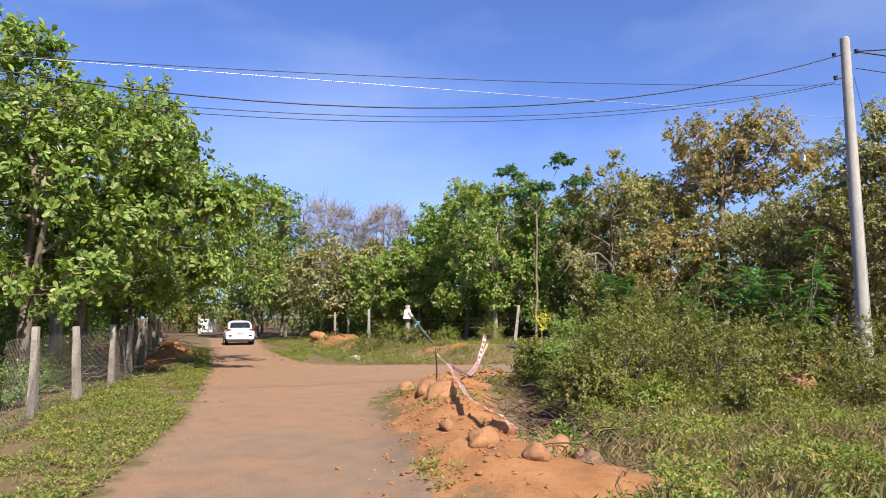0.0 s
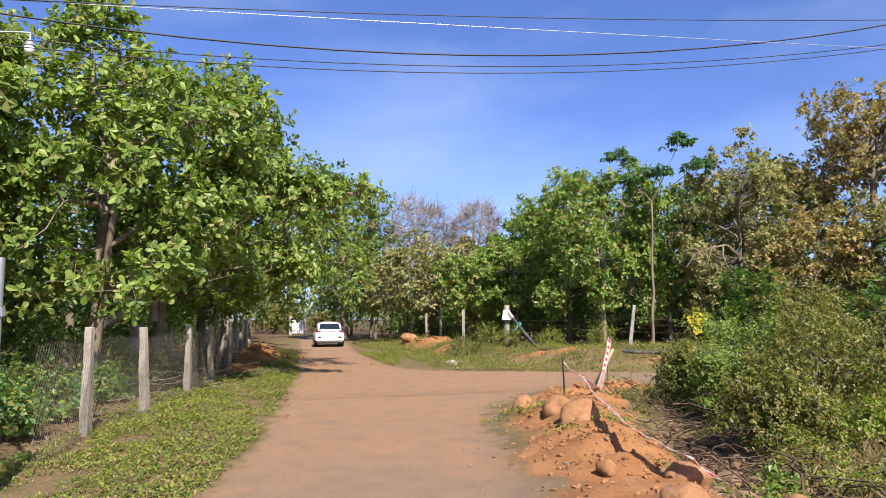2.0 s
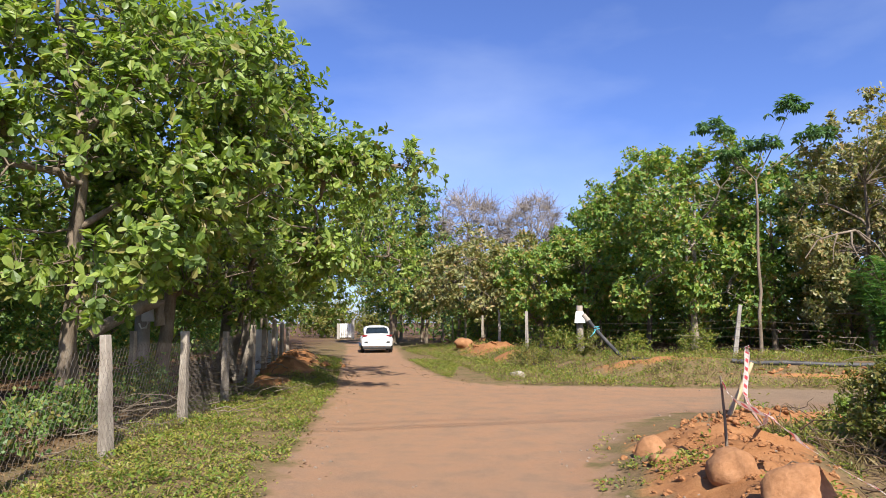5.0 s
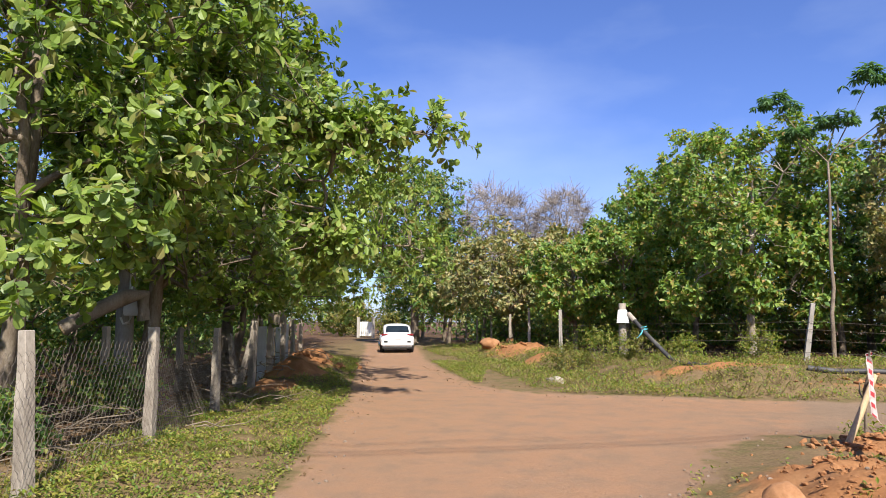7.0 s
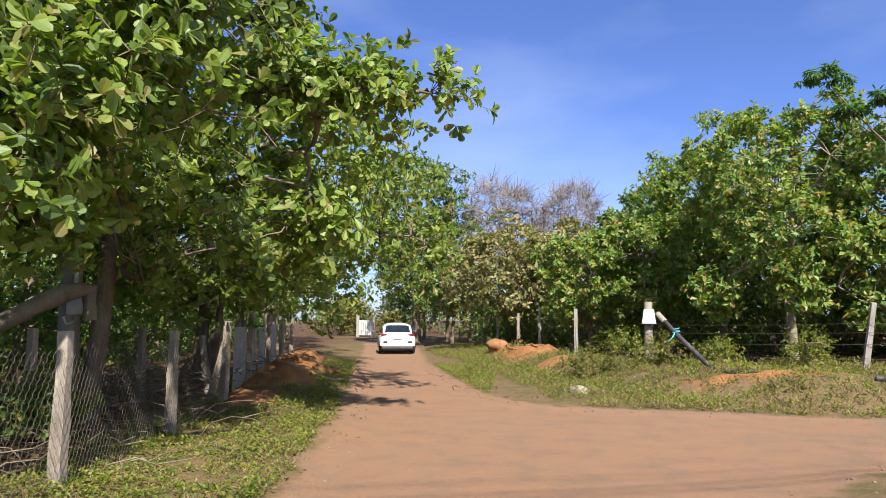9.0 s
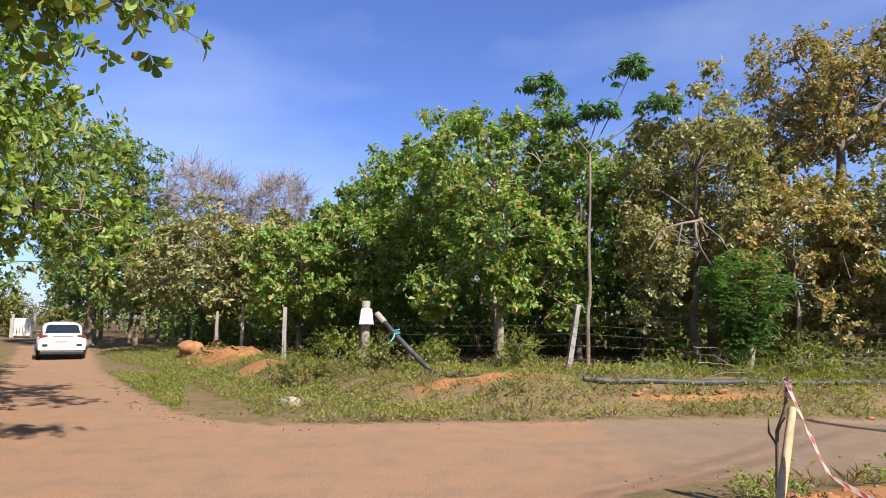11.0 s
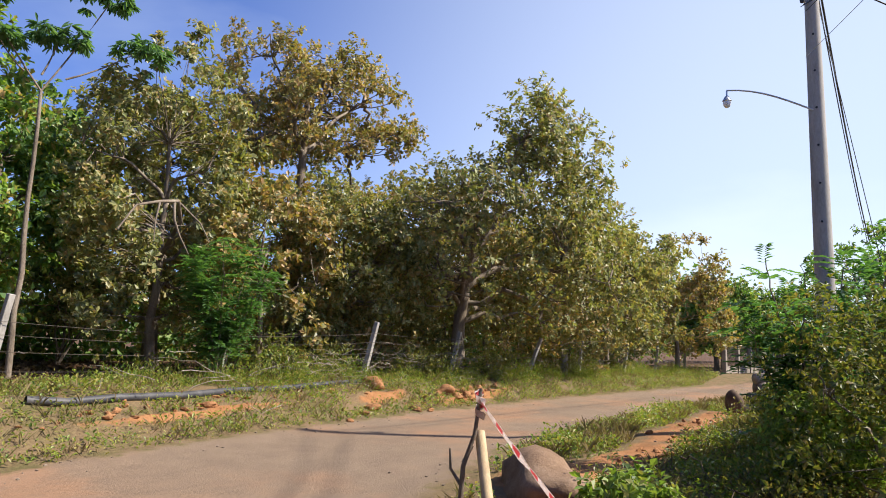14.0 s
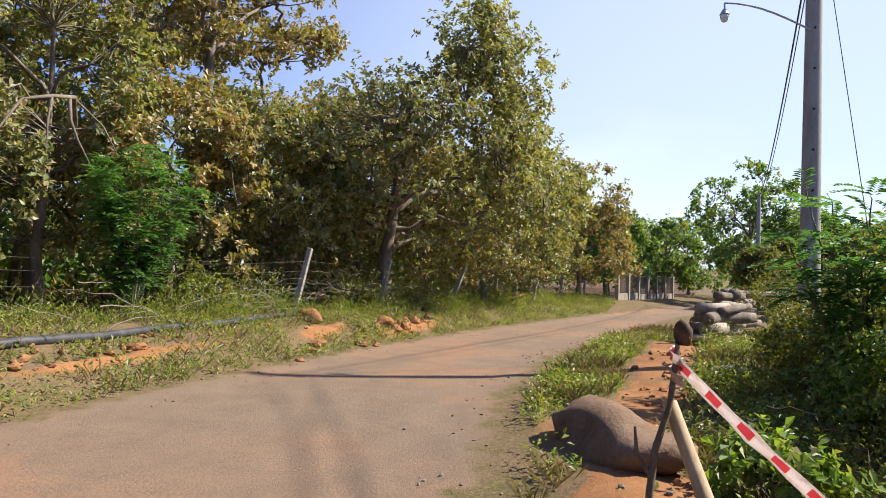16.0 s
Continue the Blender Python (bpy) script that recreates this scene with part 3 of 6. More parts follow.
# ---- trees behind the far fence ----
GREEN = "bushy green cashew tree with yellowing lower leaves"
tree("cashew_tree", GREEN, -0.6, 34.4, 5.6, 2.1, 0.9, LEAF_BRIGHT, clumps=105, twigs=13, leaves=8, leaf=0.185, trunk=0.11, seed=31, group="trees behind the wire fence", skirt=0.8)
tree("cashew_tree", GREEN, 1.7, 34.4, 8.2, 2.4, 1.0, LEAF_BRIGHT, clumps=125, twigs=13, leaves=8, leaf=0.185, trunk=0.13, seed=32, group="trees behind the wire fence", skirt=0.8)
tree("cashew_tree", "green cashew tree with a forked pale trunk", 2.8, 30.4, 7.65, 2.5, 1.0, LEAF_BRIGHT, BARK_PALE, clumps=150, twigs=13, leaves=8, leaf=0.18, trunk=0.14, seed=33, fork=True, group="trees behind the wire fence", skirt=0.9,
     boughs=[((-1.9, -0.6, 1.9), 0.8, 9), ((1.6, -1.0, 1.5), 0.7, 8), ((-0.2, -1.6, 1.9), 0.6, 7)])
tree("cashew_tree", GREEN, -2.6, 36.0, 5.0, 1.9, 0.9, LEAF_BRIGHT, clumps=95, twigs=12, leaves=8, leaf=0.19, trunk=0.12, seed=34, group="trees behind the wire fence", skirt=0.8)
tree("cashew_tree", GREEN, 5.6, 31.5, 6.8, 2.3, 1.2, LEAF_DEEP, clumps=110, twigs=12, leaves=8, leaf=0.19, trunk=0.12, seed=35, group="trees behind the wire fence", skirt=0.8)
OLIVE = "dense cashew tree with dull olive and dry leaves"
tree("cashew_tree", OLIVE, 10.0, 31.4, 8.3, 3.0, 1.2, LEAF_OLIVE, clumps=140, twigs=13, leaves=8, leaf=0.19, trunk=0.17, seed=36, group="trees behind the wire fence")
tree("cashew_tree", OLIVE, 7.4, 28.2, 7.8, 2.4, 0.7, LEAF_OLIVE, clumps=140, twigs=13, leaves=10, leaf=0.145, trunk=0.13, seed=37, group="trees behind the wire fence", skirt=0.8)
tree("cashew_tree", OLIVE, 9.6, 27.2, 5.0, 2.0, 0.6, LEAF_BROWN, clumps=90, twigs=13, leaves=10, leaf=0.145, trunk=0.1, seed=45, group="trees behind the wire fence", skirt=0.9)
tree("browning_tree", "tall tree with rust-brown and yellow leaves", 12.2, 28.4, 9.9, 2.9, 5.7, LEAF_BROWN, clumps=150, twigs=13, leaves=10, leaf=0.145, trunk=0.26, seed=38, limbs=9, shift=(0.9, 0.3), skirt=0.3,
     boughs=[((3.6, 0.2, 7.7), 0.5, 8), ((2.8, 0.2, 5.2), 0.7, 7), ((-1.6, 0.2, 6.2), 0.8, 9)])
tree("cashew_tree", OLIVE, 12.6, 26.9, 5.4, 2.6, 0.6, LEAF_OLIVE, clumps=130, twigs=13, leaves=10, leaf=0.145, trunk=0.12, seed=39, group="trees behind the wire fence", skirt=0.9)
old_tree = tree("spreading_tree", "old spreading tree with sparse grey-green leaves over the road", 15.2, 25.0, 6.6, 4.6, 0.9, LEAF_OLIVE, BARK, clumps=230, twigs=13, leaves=10, leaf=0.145, trunk=0.27, seed=40, limbs=12, shift=(0.6, -0.6), lean=(0.3, -0.6), shell=0.4, skirt=0.8,
     boughs=[((-0.4, -2.6, 5.9), 1.2, 12), ((-1.3, -2.8, 6.4), 0.8, 7), ((0.3, -2.9, 6.8), 1.1, 13), ((-0.2, -2.8, 7.6), 0.6, 6), ((1.3, -3.0, 5.6), 1.1, 13), ((3.4, -2.6, 3.6), 1.3, 14), ((3.2, -3.2, 5.0), 0.8, 8), ((4.8, -3.2, 3.2), 1.2, 14), ((5.0, -3.2, 4.6), 0.9, 9), ((6.0, -3.9, 3.3), 1.1, 12), ((6.2, -3.4, 2.0), 1.0, 10)])
for pts, r in (([(0.1, -0.1, 1.7), (0.7, -0.4, 2.0), (1.4, -0.5, 1.95), (2.0, -0.5, 1.75), (2.5, -0.5, 1.4)], (0.09, 0.035)), ([(0.2, -0.3, 2.6), (1.0, -0.9, 3.2), (2.0, -1.4, 3.3), (3.6, -2.0, 3.3), (5.2, -2.6, 3.2)], (0.12, 0.04)), ([(0.1, -0.2, 2.2), (-0.8, -0.8, 2.9), (-1.8, -1.2, 3.1)], (0.08, 0.03))):
    v, f = tube_mesh([(np.array(pts), r)], 8)
    mesh_ob("limb", v, f, BARK, old_tree, smooth=True)
tree("cashew_tree", OLIVE, 18.8, 27.0, 7.2, 3.8, 0.5, LEAF_BROWN, clumps=150, twigs=13, leaves=8, leaf=0.175, trunk=0.15, seed=41, group="trees behind the wire fence", skirt=0.9)
tree("cashew_tree", OLIVE, 22.8, 25.4, 6.6, 3.4, 0.4, LEAF_BROWN, clumps=140, twigs=13, leaves=8, leaf=0.175, trunk=0.15, seed=42, group="trees behind the wire fence", skirt=0.9)
tree("cashew_tree", OLIVE, 32.0, 21.8, 6.4, 2.8, 0.4, LEAF_BROWN, clumps=120, twigs=12, leaves=8, leaf=0.2, trunk=0.15, seed=47, group="trees behind the wire fence", skirt=0.9)
tree("cashew_tree", OLIVE, 27.5, 24.0, 6.8, 3.4, 0.4, LEAF_OLIVE, clumps=130, twigs=12, leaves=8, leaf=0.2, trunk=0.15, seed=43, group="trees behind the wire fence", skirt=0.9)
k = 50
for (tx, ty, th, tr, tm) in [(-6.0, 42.5, 6.2, 3.0, LEAF_OLIVE), (-3.5, 42, 6.0, 2.8, LEAF_OLIVE), (-8.2, 48, 6.6, 3.2, LEAF_OLIVE), (-4.8, 47.5, 6.6, 3.4, LEAF_OLIVE), (-11.0, 51, 8.0, 2.8, LEAF_DEEP), (-12.2, 55, 9.0, 3.0, LEAF_OLIVE), (-15.4, 61.5, 9.5, 3.0, LEAF_DEEP),
                         (0, 39, 7.2, 3.0, LEAF_DEEP), (4, 37, 7.6, 3.0, LEAF_DEEP), (8, 36, 8.0, 3.2, LEAF_DEEP), (12.5, 35, 8.5, 3.4, LEAF_OLIVE), (19, 34, 9, 3.6, LEAF_OLIVE), (23, 31, 7.5, 3.6, LEAF_OLIVE),
                         (28, 30, 7, 4, LEAF_OLIVE), (34, 25.5, 5.5, 3.0, LEAF_BROWN), (1, 46, 7.5, 3.4, LEAF_DEEP), (6, 44, 8, 3.4, LEAF_DEEP), (-22, 50, 9, 4.2, LEAF_DEEP), (-25, 58, 9, 4.2, LEAF_DEEP), (-17.5, 66, 10, 3.6, LEAF_DEEP),
                         (-20, 24, 8, 4.5, LEAF_DEEP), (-21, 33, 8.5, 4.5, LEAF_DEEP), (-20, 14, 8, 4.5, LEAF_DEEP)]:
    k += 1
    tree("cashew_tree", "leafy cashew tree further back in the orchard", tx, ty, th, tr, 0.9 if tx < 12 else 0.6, tm, clumps=66, twigs=12, leaves=6, leaf=0.27, trunk=0.15, seed=k, group="orchard trees further back")
tree("roadside_tree", "tall dark green tree with a straight brown trunk", -14.3, 55, 13.6, 3.9, 3.2, LEAF_DEEP, clumps=190, twigs=13, leaves=8, leaf=0.24, trunk=0.36, seed=46, skirt=0.4)
for (tx, ty, th, tr, sd) in [(-8.6, 55.5, 11.6, 3.2, 80), (-4.2, 56.2, 10.9, 2.6, 81)]:
    tree("bare_tree", "leafless grey tree with fine twigs", tx, ty, th, tr, 5.0, LEAF_OLIVE, BARK_GREY, clumps=190, twigs=20, leaves=0, twig=0.02, trunk=0.2, seed=sd, fine=True, group="leafless trees", limbs=12, spread=1.0)
for (tx, ty, th, tr, tm, sd) in [(43.5, 21.5, 6.4, 3.2, LEAF_DEEP, 90), (44, 12.7, 9.0, 3.7, LEAF_DEEP, 91), (40, 7.5, 5, 3.0, LEAF_DEEP, 96), (35, 9.8, 3.8, 2.2, LEAF_SHRUB, 97), (51, 22, 6.2, 3.5, LEAF_DEEP, 98), (38, 16.0 - 3.6, 3.6, 1.8, LEAF_SHRUB, 99), (52, 18, 6, 3.5, LEAF_DEEP, 92), (57, 10, 7, 4.5, LEAF_BRIGHT, 93), (49, 8, 6.5, 3.5, LEAF_BRIGHT, 94), (64, 16, 7, 5, LEAF_DEEP, 95)]:
    tree("orchard_tree", "dark green tree beside the road's far end", tx, ty, th, tr, 0.4, tm, clumps=115, twigs=12, leaves=7, leaf=0.27, trunk=0.2, seed=sd, group="trees at the road's far end")

# ---- slender tree with leaf tufts, feathery plants ----
def tuft_leaves(centres, radius, n, leaf, width, seed, droop=0.35):
    rng = np.random.default_rng(seed)
    vs, fs, base = [], [], 0
    for c in centres:
        k = 34
        dome = unit(rng, k)
        dome[:, 2] = np.abs(dome[:, 2]) * 0.9 - 0.25
        hubs = np.array(c) + dome * np.array([1, 1, 0.85]) * radius * rng.uniform(0.25, 0.85, (k, 1))
        pick = rng.integers(0, k, n)
        p = hubs[pick]
        d = unit(rng, n) * np.array([1, 1, 0.35]) + 0.35 * dome[pick] + np.array([0, 0, -0.22])
        ln = leaf * rng.uniform(0.7, 1.2, n)
        v, f = leaf_mesh(p, d, np.tile([0, 0, 1.0], (n, 1)) + 0.2 * unit(rng, n), ln, ln * width, True, droop)
        vs.append(v)
        fs.append(f + base)
        base += len(v)
    return np.concatenate(vs), np.concatenate(fs)


def feather_leaves(stems, n, seed, leaf=0.035, frond=0.3):
    """Pinnate fronds: pairs of small leaflets along each drooping frond."""
    rng = np.random.default_rng(seed)
    p0, tips = [], []
    for pts in stems:
        idx = rng.integers(len(pts) // 4, len(pts), n)
        p0.append(np.asarray(pts)[idx] + rng.normal(0, 0.04, (n, 3)))
    p0 = np.concatenate(p0)
    m = len(p0)
    d = unit(rng, m) * np.array([1, 1, 0.5]) + np.array([0, 0, 0.25])
    d /= np.linalg.norm(d, axis=1)[:, None]
    side = np.cross(d, np.tile([0, 0, 1.0], (m, 1)))
    side /= np.linalg.norm(side, axis=1)[:, None] + 1e-9
    pos, ax = [], []
    k = 9
    for i in range(k):
        s = (i + 1.5) / (k + 1.5)
        at = p0 + d * frond * s + np.array([0, 0, -0.35 * frond]) * s * s
        for sg in (-1, 1):
            pos.append(at)
            ax.append(side * sg + d * 0.45)
    pos, ax = np.concatenate(pos), np.concatenate(ax)
    q = len(pos)
    ln = leaf * rng.uniform(0.8, 1.5, q) * 1.7
    return leaf_mesh(pos, ax, np.tile([0, 0, 1.0], (q, 1)) + 0.2 * unit(rng, q), ln, ln * 0.5, False)


def thin_tree():
    x, y = 4.2, 27.7
    z = ground_z(x, y)
    e = root("tufted_tree", x, y, z, "tall thin pale tree ending in drooping leaf tufts", "tree")
    fork = (0.12, 0.0, 5.2)
    paths = [(bent((0, 0, -0.1), fork, 9, 0, 0.012, np.random.default_rng(3)), (0.06, 0.03))]
    for q in ((-0.95, 0.5, 7.0), (1.05, -0.4, 7.2), (0.35, 0.0, 6.2), (1.5, -0.6, 6.3), (-0.5, 0.3, 6.0)):
        paths.append((bent(fork if q[2] > 6.5 else (q[0] * 0.3, q[1] * 0.3, 5.5), q, 6, 0.05), (0.02, 0.01)))
    v, f = tube_mesh(paths[:1], 8)
    mesh_ob("trunk", v, f, BARK, e, smooth=True)
    for p in paths[1:]:
        v, f = tube_mesh([p], 6)
        mesh_ob("limb", v, f, BARK, e, smooth=True)
    for i, (c, r) in enumerate((((-0.98, 0.5, 7.05), 0.72), ((1.07, -0.4, 7.3), 0.78), ((0.4, 0.0, 6.3), 0.72), ((1.6, -0.65, 6.3), 0.72), ((-0.5, 0.3, 6.1), 0.45))):
        v, f = tuft_leaves([c], r, 520, 0.2, 0.26, 40 + i)
        mesh_ob("leaf_tuft", v, f, LEAF_TUFT, e)


thin_tree()


def feather_plant(x, y, h, r, seed, label, n=60, lean=(0, 0), bark=BARK, leaf=0.035, frond=0.3):
    rng = np.random.default_rng(seed)
    z = ground_z(x, y)
    e = root("feathery_shrub", x, y, z, label, "shrub")
    stems = []
    for i in range(9):
        a, q = rng.uniform(0, 6.28), rng.uniform(0.3, 1.0)
        b = (math.cos(a) * r * q + lean[0], math.sin(a) * r * q + lean[1], h * rng.uniform(0.55, 1.0))
        stems.append(bent((0, 0, -0.05), b, 14, -0.08 * h, 0.02, rng))
    for s in stems:
        v, f = tube_mesh([(s, (0.02, 0.006))], 5)
        mesh_ob("stem", v, f, bark, e, smooth=True)
    v, f = feather_leaves(stems, n, seed, leaf, frond)
    mesh_ob("foliage", v, f, LEAF_FEATHER, e)


feather_plant(6.9, 25.6, 2.7, 1.15, 5, "bright green feathery shrub beside the wire fence", 85, leaf=0.04, frond=0.38)
feather_plant(5.9, 15.7, 2.5, 0.7, 6, "feathery green sapling standing among weeds", 15, leaf=0.055, frond=0.45)
feather_plant(6.6, 15.3, 3.0, 1.0, 7, "feathery green sapling standing among weeds", 15, leaf=0.055, frond=0.45)
feather_plant(7.6, 14.0, 3.2, 1.0, 8, "feathery green sapling standing among weeds", 15, leaf=0.055, frond=0.45)

# ---- bushes on the rough field ----
BUSH = "tangled bush with small yellow-green leaves"
for i, (bx, by, bh, br) in enumerate([(3.1, 14.3, 1.7, 0.85), (4.3, 14.8, 2.2, 1.1), (5.4, 14.5, 2.1, 1.2), (3.7, 12.9, 1.5, 1.0), (5.1, 12.2, 1.5, 1.1), (2.6, 13.3, 1.0, 0.6), (2.7, 11.4, 0.9, 0.6), (2.4, 14.6, 0.9, 0.5), (6.9, 13.2, 1.4, 1.2), (8.4, 12.8, 1.3, 1.2),
                                     (10.6, 13.4, 1.4, 1.3), (8.8, 11.2, 0.8, 1.0), (13.4, 13.8, 1.6, 1.1), (16.4, 14.2, 2.0, 1.3), (19, 14.0, 2.0, 1.4), (5.3, 15.5, 0.8, 0.7), (6.7, 15.5, 0.8, 0.7), (7.9, 15.7, 0.9, 0.6)]):
    tree("bush", BUSH, bx, by, bh, br, 0.05, LEAF_SHRUB if i % 5 else LEAF_GREEN, clumps=50, twigs=14, leaves=9, leaf=0.062, trunk=0.025, seed=200 + i, category="shrub", stems=5, limbs=8, group="bushes on the rough field", spread=1.0, shell=0.3)
for i, (bx, by, bh, br) in enumerate([(4.9, 10.6, 0.45, 0.5), (9.6, 9.4, 0.6, 0.9), (11.6, 11.4, 1.0, 1.2), (7.6, 11.6, 0.7, 0.8), (3.6, 11.2, 0.5, 0.5)]):
    tree("low_bush", "low spreading green weeds on the rough field", bx, by, bh, br, 0.02, (LEAF_SHRUB, LEAF_WEED, LEAF_DEEP)[i % 3], clumps=30, twigs=11, leaves=8, leaf=0.06, trunk=0.012, seed=240 + i, category="shrub", stems=5, limbs=6, group="low bushes on the field", spread=1.1, shell=0.2)
for i, (bx, by, bh, br) in enumerate([(-6.9, 10.6, 0.55, 0.5), (-7.5, 12.4, 0.6, 0.6), (-8.1, 14.4, 0.6, 0.6), (-7.9, 11.4, 0.8, 0.7), (-8.9, 17.4, 0.7, 0.7), (-9.3, 13.2, 0.9, 0.8)]):
    tree("low_bush", "dull green undergrowth behind the mesh fence", bx, by, bh, br, 0.02, LEAF_DEEP, clumps=30, twigs=11, leaves=7, leaf=0.085, trunk=0.012, seed=280 + i, category="shrub", stems=5, limbs=6, group="undergrowth behind the fence", spread=1.1, shell=0.2)
tree("yellowing_sapling", "small sapling with bright yellow leaves", 2.3, 13.6, 1.6, 0.2, 1.0, LEAF_YELLOW, clumps=6, twigs=4, leaves=5, leaf=0.075, trunk=0.012, seed=230, category="shrub", limbs=4, spread=0.9)
tree("leafy_weed", "low leafy green weed beside the boulder", 2.75, 16.75, 0.4, 0.4, 0.03, LEAF_GREEN, clumps=18, twigs=9, leaves=8, leaf=0.09, trunk=0.015, seed=231, category="shrub", limbs=5, stems=4)
tree("leafy_weed", "low leafy green weed among the earth clods", 1.9, 9.0, 0.4, 0.22, 0.03, LEAF_GREEN, clumps=8, twigs=6, leaves=6, leaf=0.08, trunk=0.01, seed=232, category="shrub", limbs=3, stems=3)
for i, (bx, by, bh, br) in enumerate([(-1.6, 27.6, 0.9, 0.8), (-0.6, 27.9, 0.8, 0.7), (-2.6, 28.0, 0.7, 0.7), (0.6, 28.6, 0.6, 0.6), (12.6, 24.4, 0.8, 0.8), (15.5, 24.0, 0.9, 0.8), (8.4, 25.4, 0.9, 0.7), (10.2, 25.8, 0.9, 0.9), (20.6, 23.2, 0.9, 0.9), (2.4, 27.5, 0.8, 0.5)]):
    tree("weed_clump", "clump of tall weeds along the wire fence", bx, by, bh, br, 0.03, LEAF_SHRUB if i % 3 else LEAF_WEED, clumps=24, twigs=11, leaves=8, leaf=0.06, trunk=0.012, seed=260 + i, category="shrub", stems=5, limbs=6, group="weeds along the fence", spread=1.1, shell=0.2)
# dark understorey that closes the orchard
for i, (bx, by, bh, br) in enumerate([(0.2, 37.5, 2.6, 2.2), (3.4, 35.0, 2.4, 1.8), (-3.2, 39.2, 2.6, 2.2), (1.6, 41, 3.0, 2.6), (-6.2, 45.5, 2.6, 2.2), (-12.2, 12.6, 2.6, 1.6), (-12.4, 16.5, 2.6, 1.8), (-13.0, 21, 2.8, 2.0), (-14.5, 26.5, 3.0, 2.2), (-11.6, 9.6, 2.2, 1.6), (-16.5, 31, 3.0, 2.4), (8.6, 33.5, 3.0, 2.6), (12.4, 31.0, 3.2, 2.4), (16.6, 29.0, 3.4, 2.6), (20.5, 28.6, 3.2, 2.6), (11.0, 27.3, 2.2, 1.3), (13.0, 27.0, 2.4, 1.3), (17.2, 26.4, 2.6, 1.5), (21, 25.4, 2.6, 1.6), (25.2, 24.9, 2.4, 1.8), (5.8, 35.8, 2.8, 2.2), (30, 24.2, 2.4, 1.8)]):
    tree("thicket", "dense dull green thicket under the trees" if bx < 5 else "dry brown thicket under the trees", bx, by, bh, br, 0.05, (LEAF_DEEP if bx < 5 else LEAF_OLIVE if i % 2 else LEAF_BROWN), clumps=42, twigs=11, leaves=7, leaf=0.135, trunk=0.04, seed=300 + i, category="shrub", stems=5, limbs=9, group="thickets under the trees", spread=1.0, shell=0.2)


def far_woods():
    """A belt of orchard crowns beyond the last single trees."""
    rng = np.random.default_rng(77)
    line = np.array([(-70, 10), (-45, 20), (-34, 40), (-40, 70), (-48, 100), (-16, 84), (-13, 76), (-6, 66), (4, 58), (16, 50), (28, 42), (40, 34), (60, 28), (90, 24)], float)
    seg = np.hypot(*np.diff(line, axis=0).T)
    cum = np.r_[0, np.cumsum(seg)]
    n = 42000
    s = rng.uniform(0, cum[-1], n)
    s = s[(s < cum[4]) | (s > cum[5])]
    n = len(s)
    x, y = np.interp(s, cum, line[:, 0]), np.interp(s, cum, line[:, 1])
    top = 6.5 + 1.6 * np.sin(s * 0.8) + 1.2 * np.sin(s * 1.9 + 1) + 0.6 * np.sin(s * 4.3)
    z = rng.random(n) ** 0.75 * top
    p = np.stack([x + rng.normal(0, 2.2, n), y + rng.normal(0, 2.2, n), z - 0.3], 1)
    ln = rng.uniform(0.3, 0.6, n)
    v, f = leaf_mesh(p, unit(rng, n), unit(rng, n) + np.array([0, 0, 1.0]), ln, ln * 0.75, False)
    tagged(mesh_ob("far_woods", v, f, LEAF_DEEP), "dense green belt of distant orchard trees", "trees", kind="stuff")


far_woods()


def understorey(line, n, top, seed):
    """Low dark growth between the orchard rows."""
    rng = np.random.default_rng(seed)
    line = np.array(line, float)
    cum = np.r_[0, np.cumsum(np.hypot(*np.diff(line, axis=0).T))]
    s = rng.uniform(0, cum[-1], n)
    p = np.stack([np.interp(s, cum, line[:, 0]) + rng.normal(0, 1.0, n), np.interp(s, cum, line[:, 1]) + rng.normal(0, 1.0, n), rng.random(n) ** 0.8 * (top + 0.5 * np.sin(s * 1.3) + 0.4 * np.sin(s * 3.1)) - 0.3], 1)
    ln = rng.uniform(0.2, 0.4, n)
    v, f = leaf_mesh(p, unit(rng, n), unit(rng, n) + np.array([0, 0, 1.0]), ln, ln * 0.7, False)
    tagged(mesh_ob("understorey", v, f, LEAF_DEEP), "dim green undergrowth between the orchard rows", "undergrowth", kind="stuff")


understorey([(-10, 60), (-7, 52), (-2, 46), (4, 40.5), (10, 38), (17, 36), (24, 33.5), (34, 28.5)], 26000, 3.0, 81)
understorey([(-17.5, 6), (-18, 20), (-19.5, 32), (-24, 46), (-29, 62)], 16000, 3.0, 82)
for i, (bx, by, bh, br) in enumerate([(-25.5, 74, 3.4, 2.2), (-28, 76, 3.2, 2.6), (-22.5, 78, 2.6, 2.0), (-27, 88, 4.0, 3.0), (-33, 92, 4.5, 3.5), (-22, 90, 4.4, 3.0), (-31, 82, 4.0, 3.0)]):
    tree("roadside_bush", "green bush at the far end of the road", bx, by, bh, br, 0.1, LEAF_SHRUB, clumps=45, twigs=10, leaves=6, leaf=0.26, trunk=0.04, seed=350 + i, category="shrub", stems=4, limbs=6, group="bushes at the road's end", spread=1.0, shell=0.2)


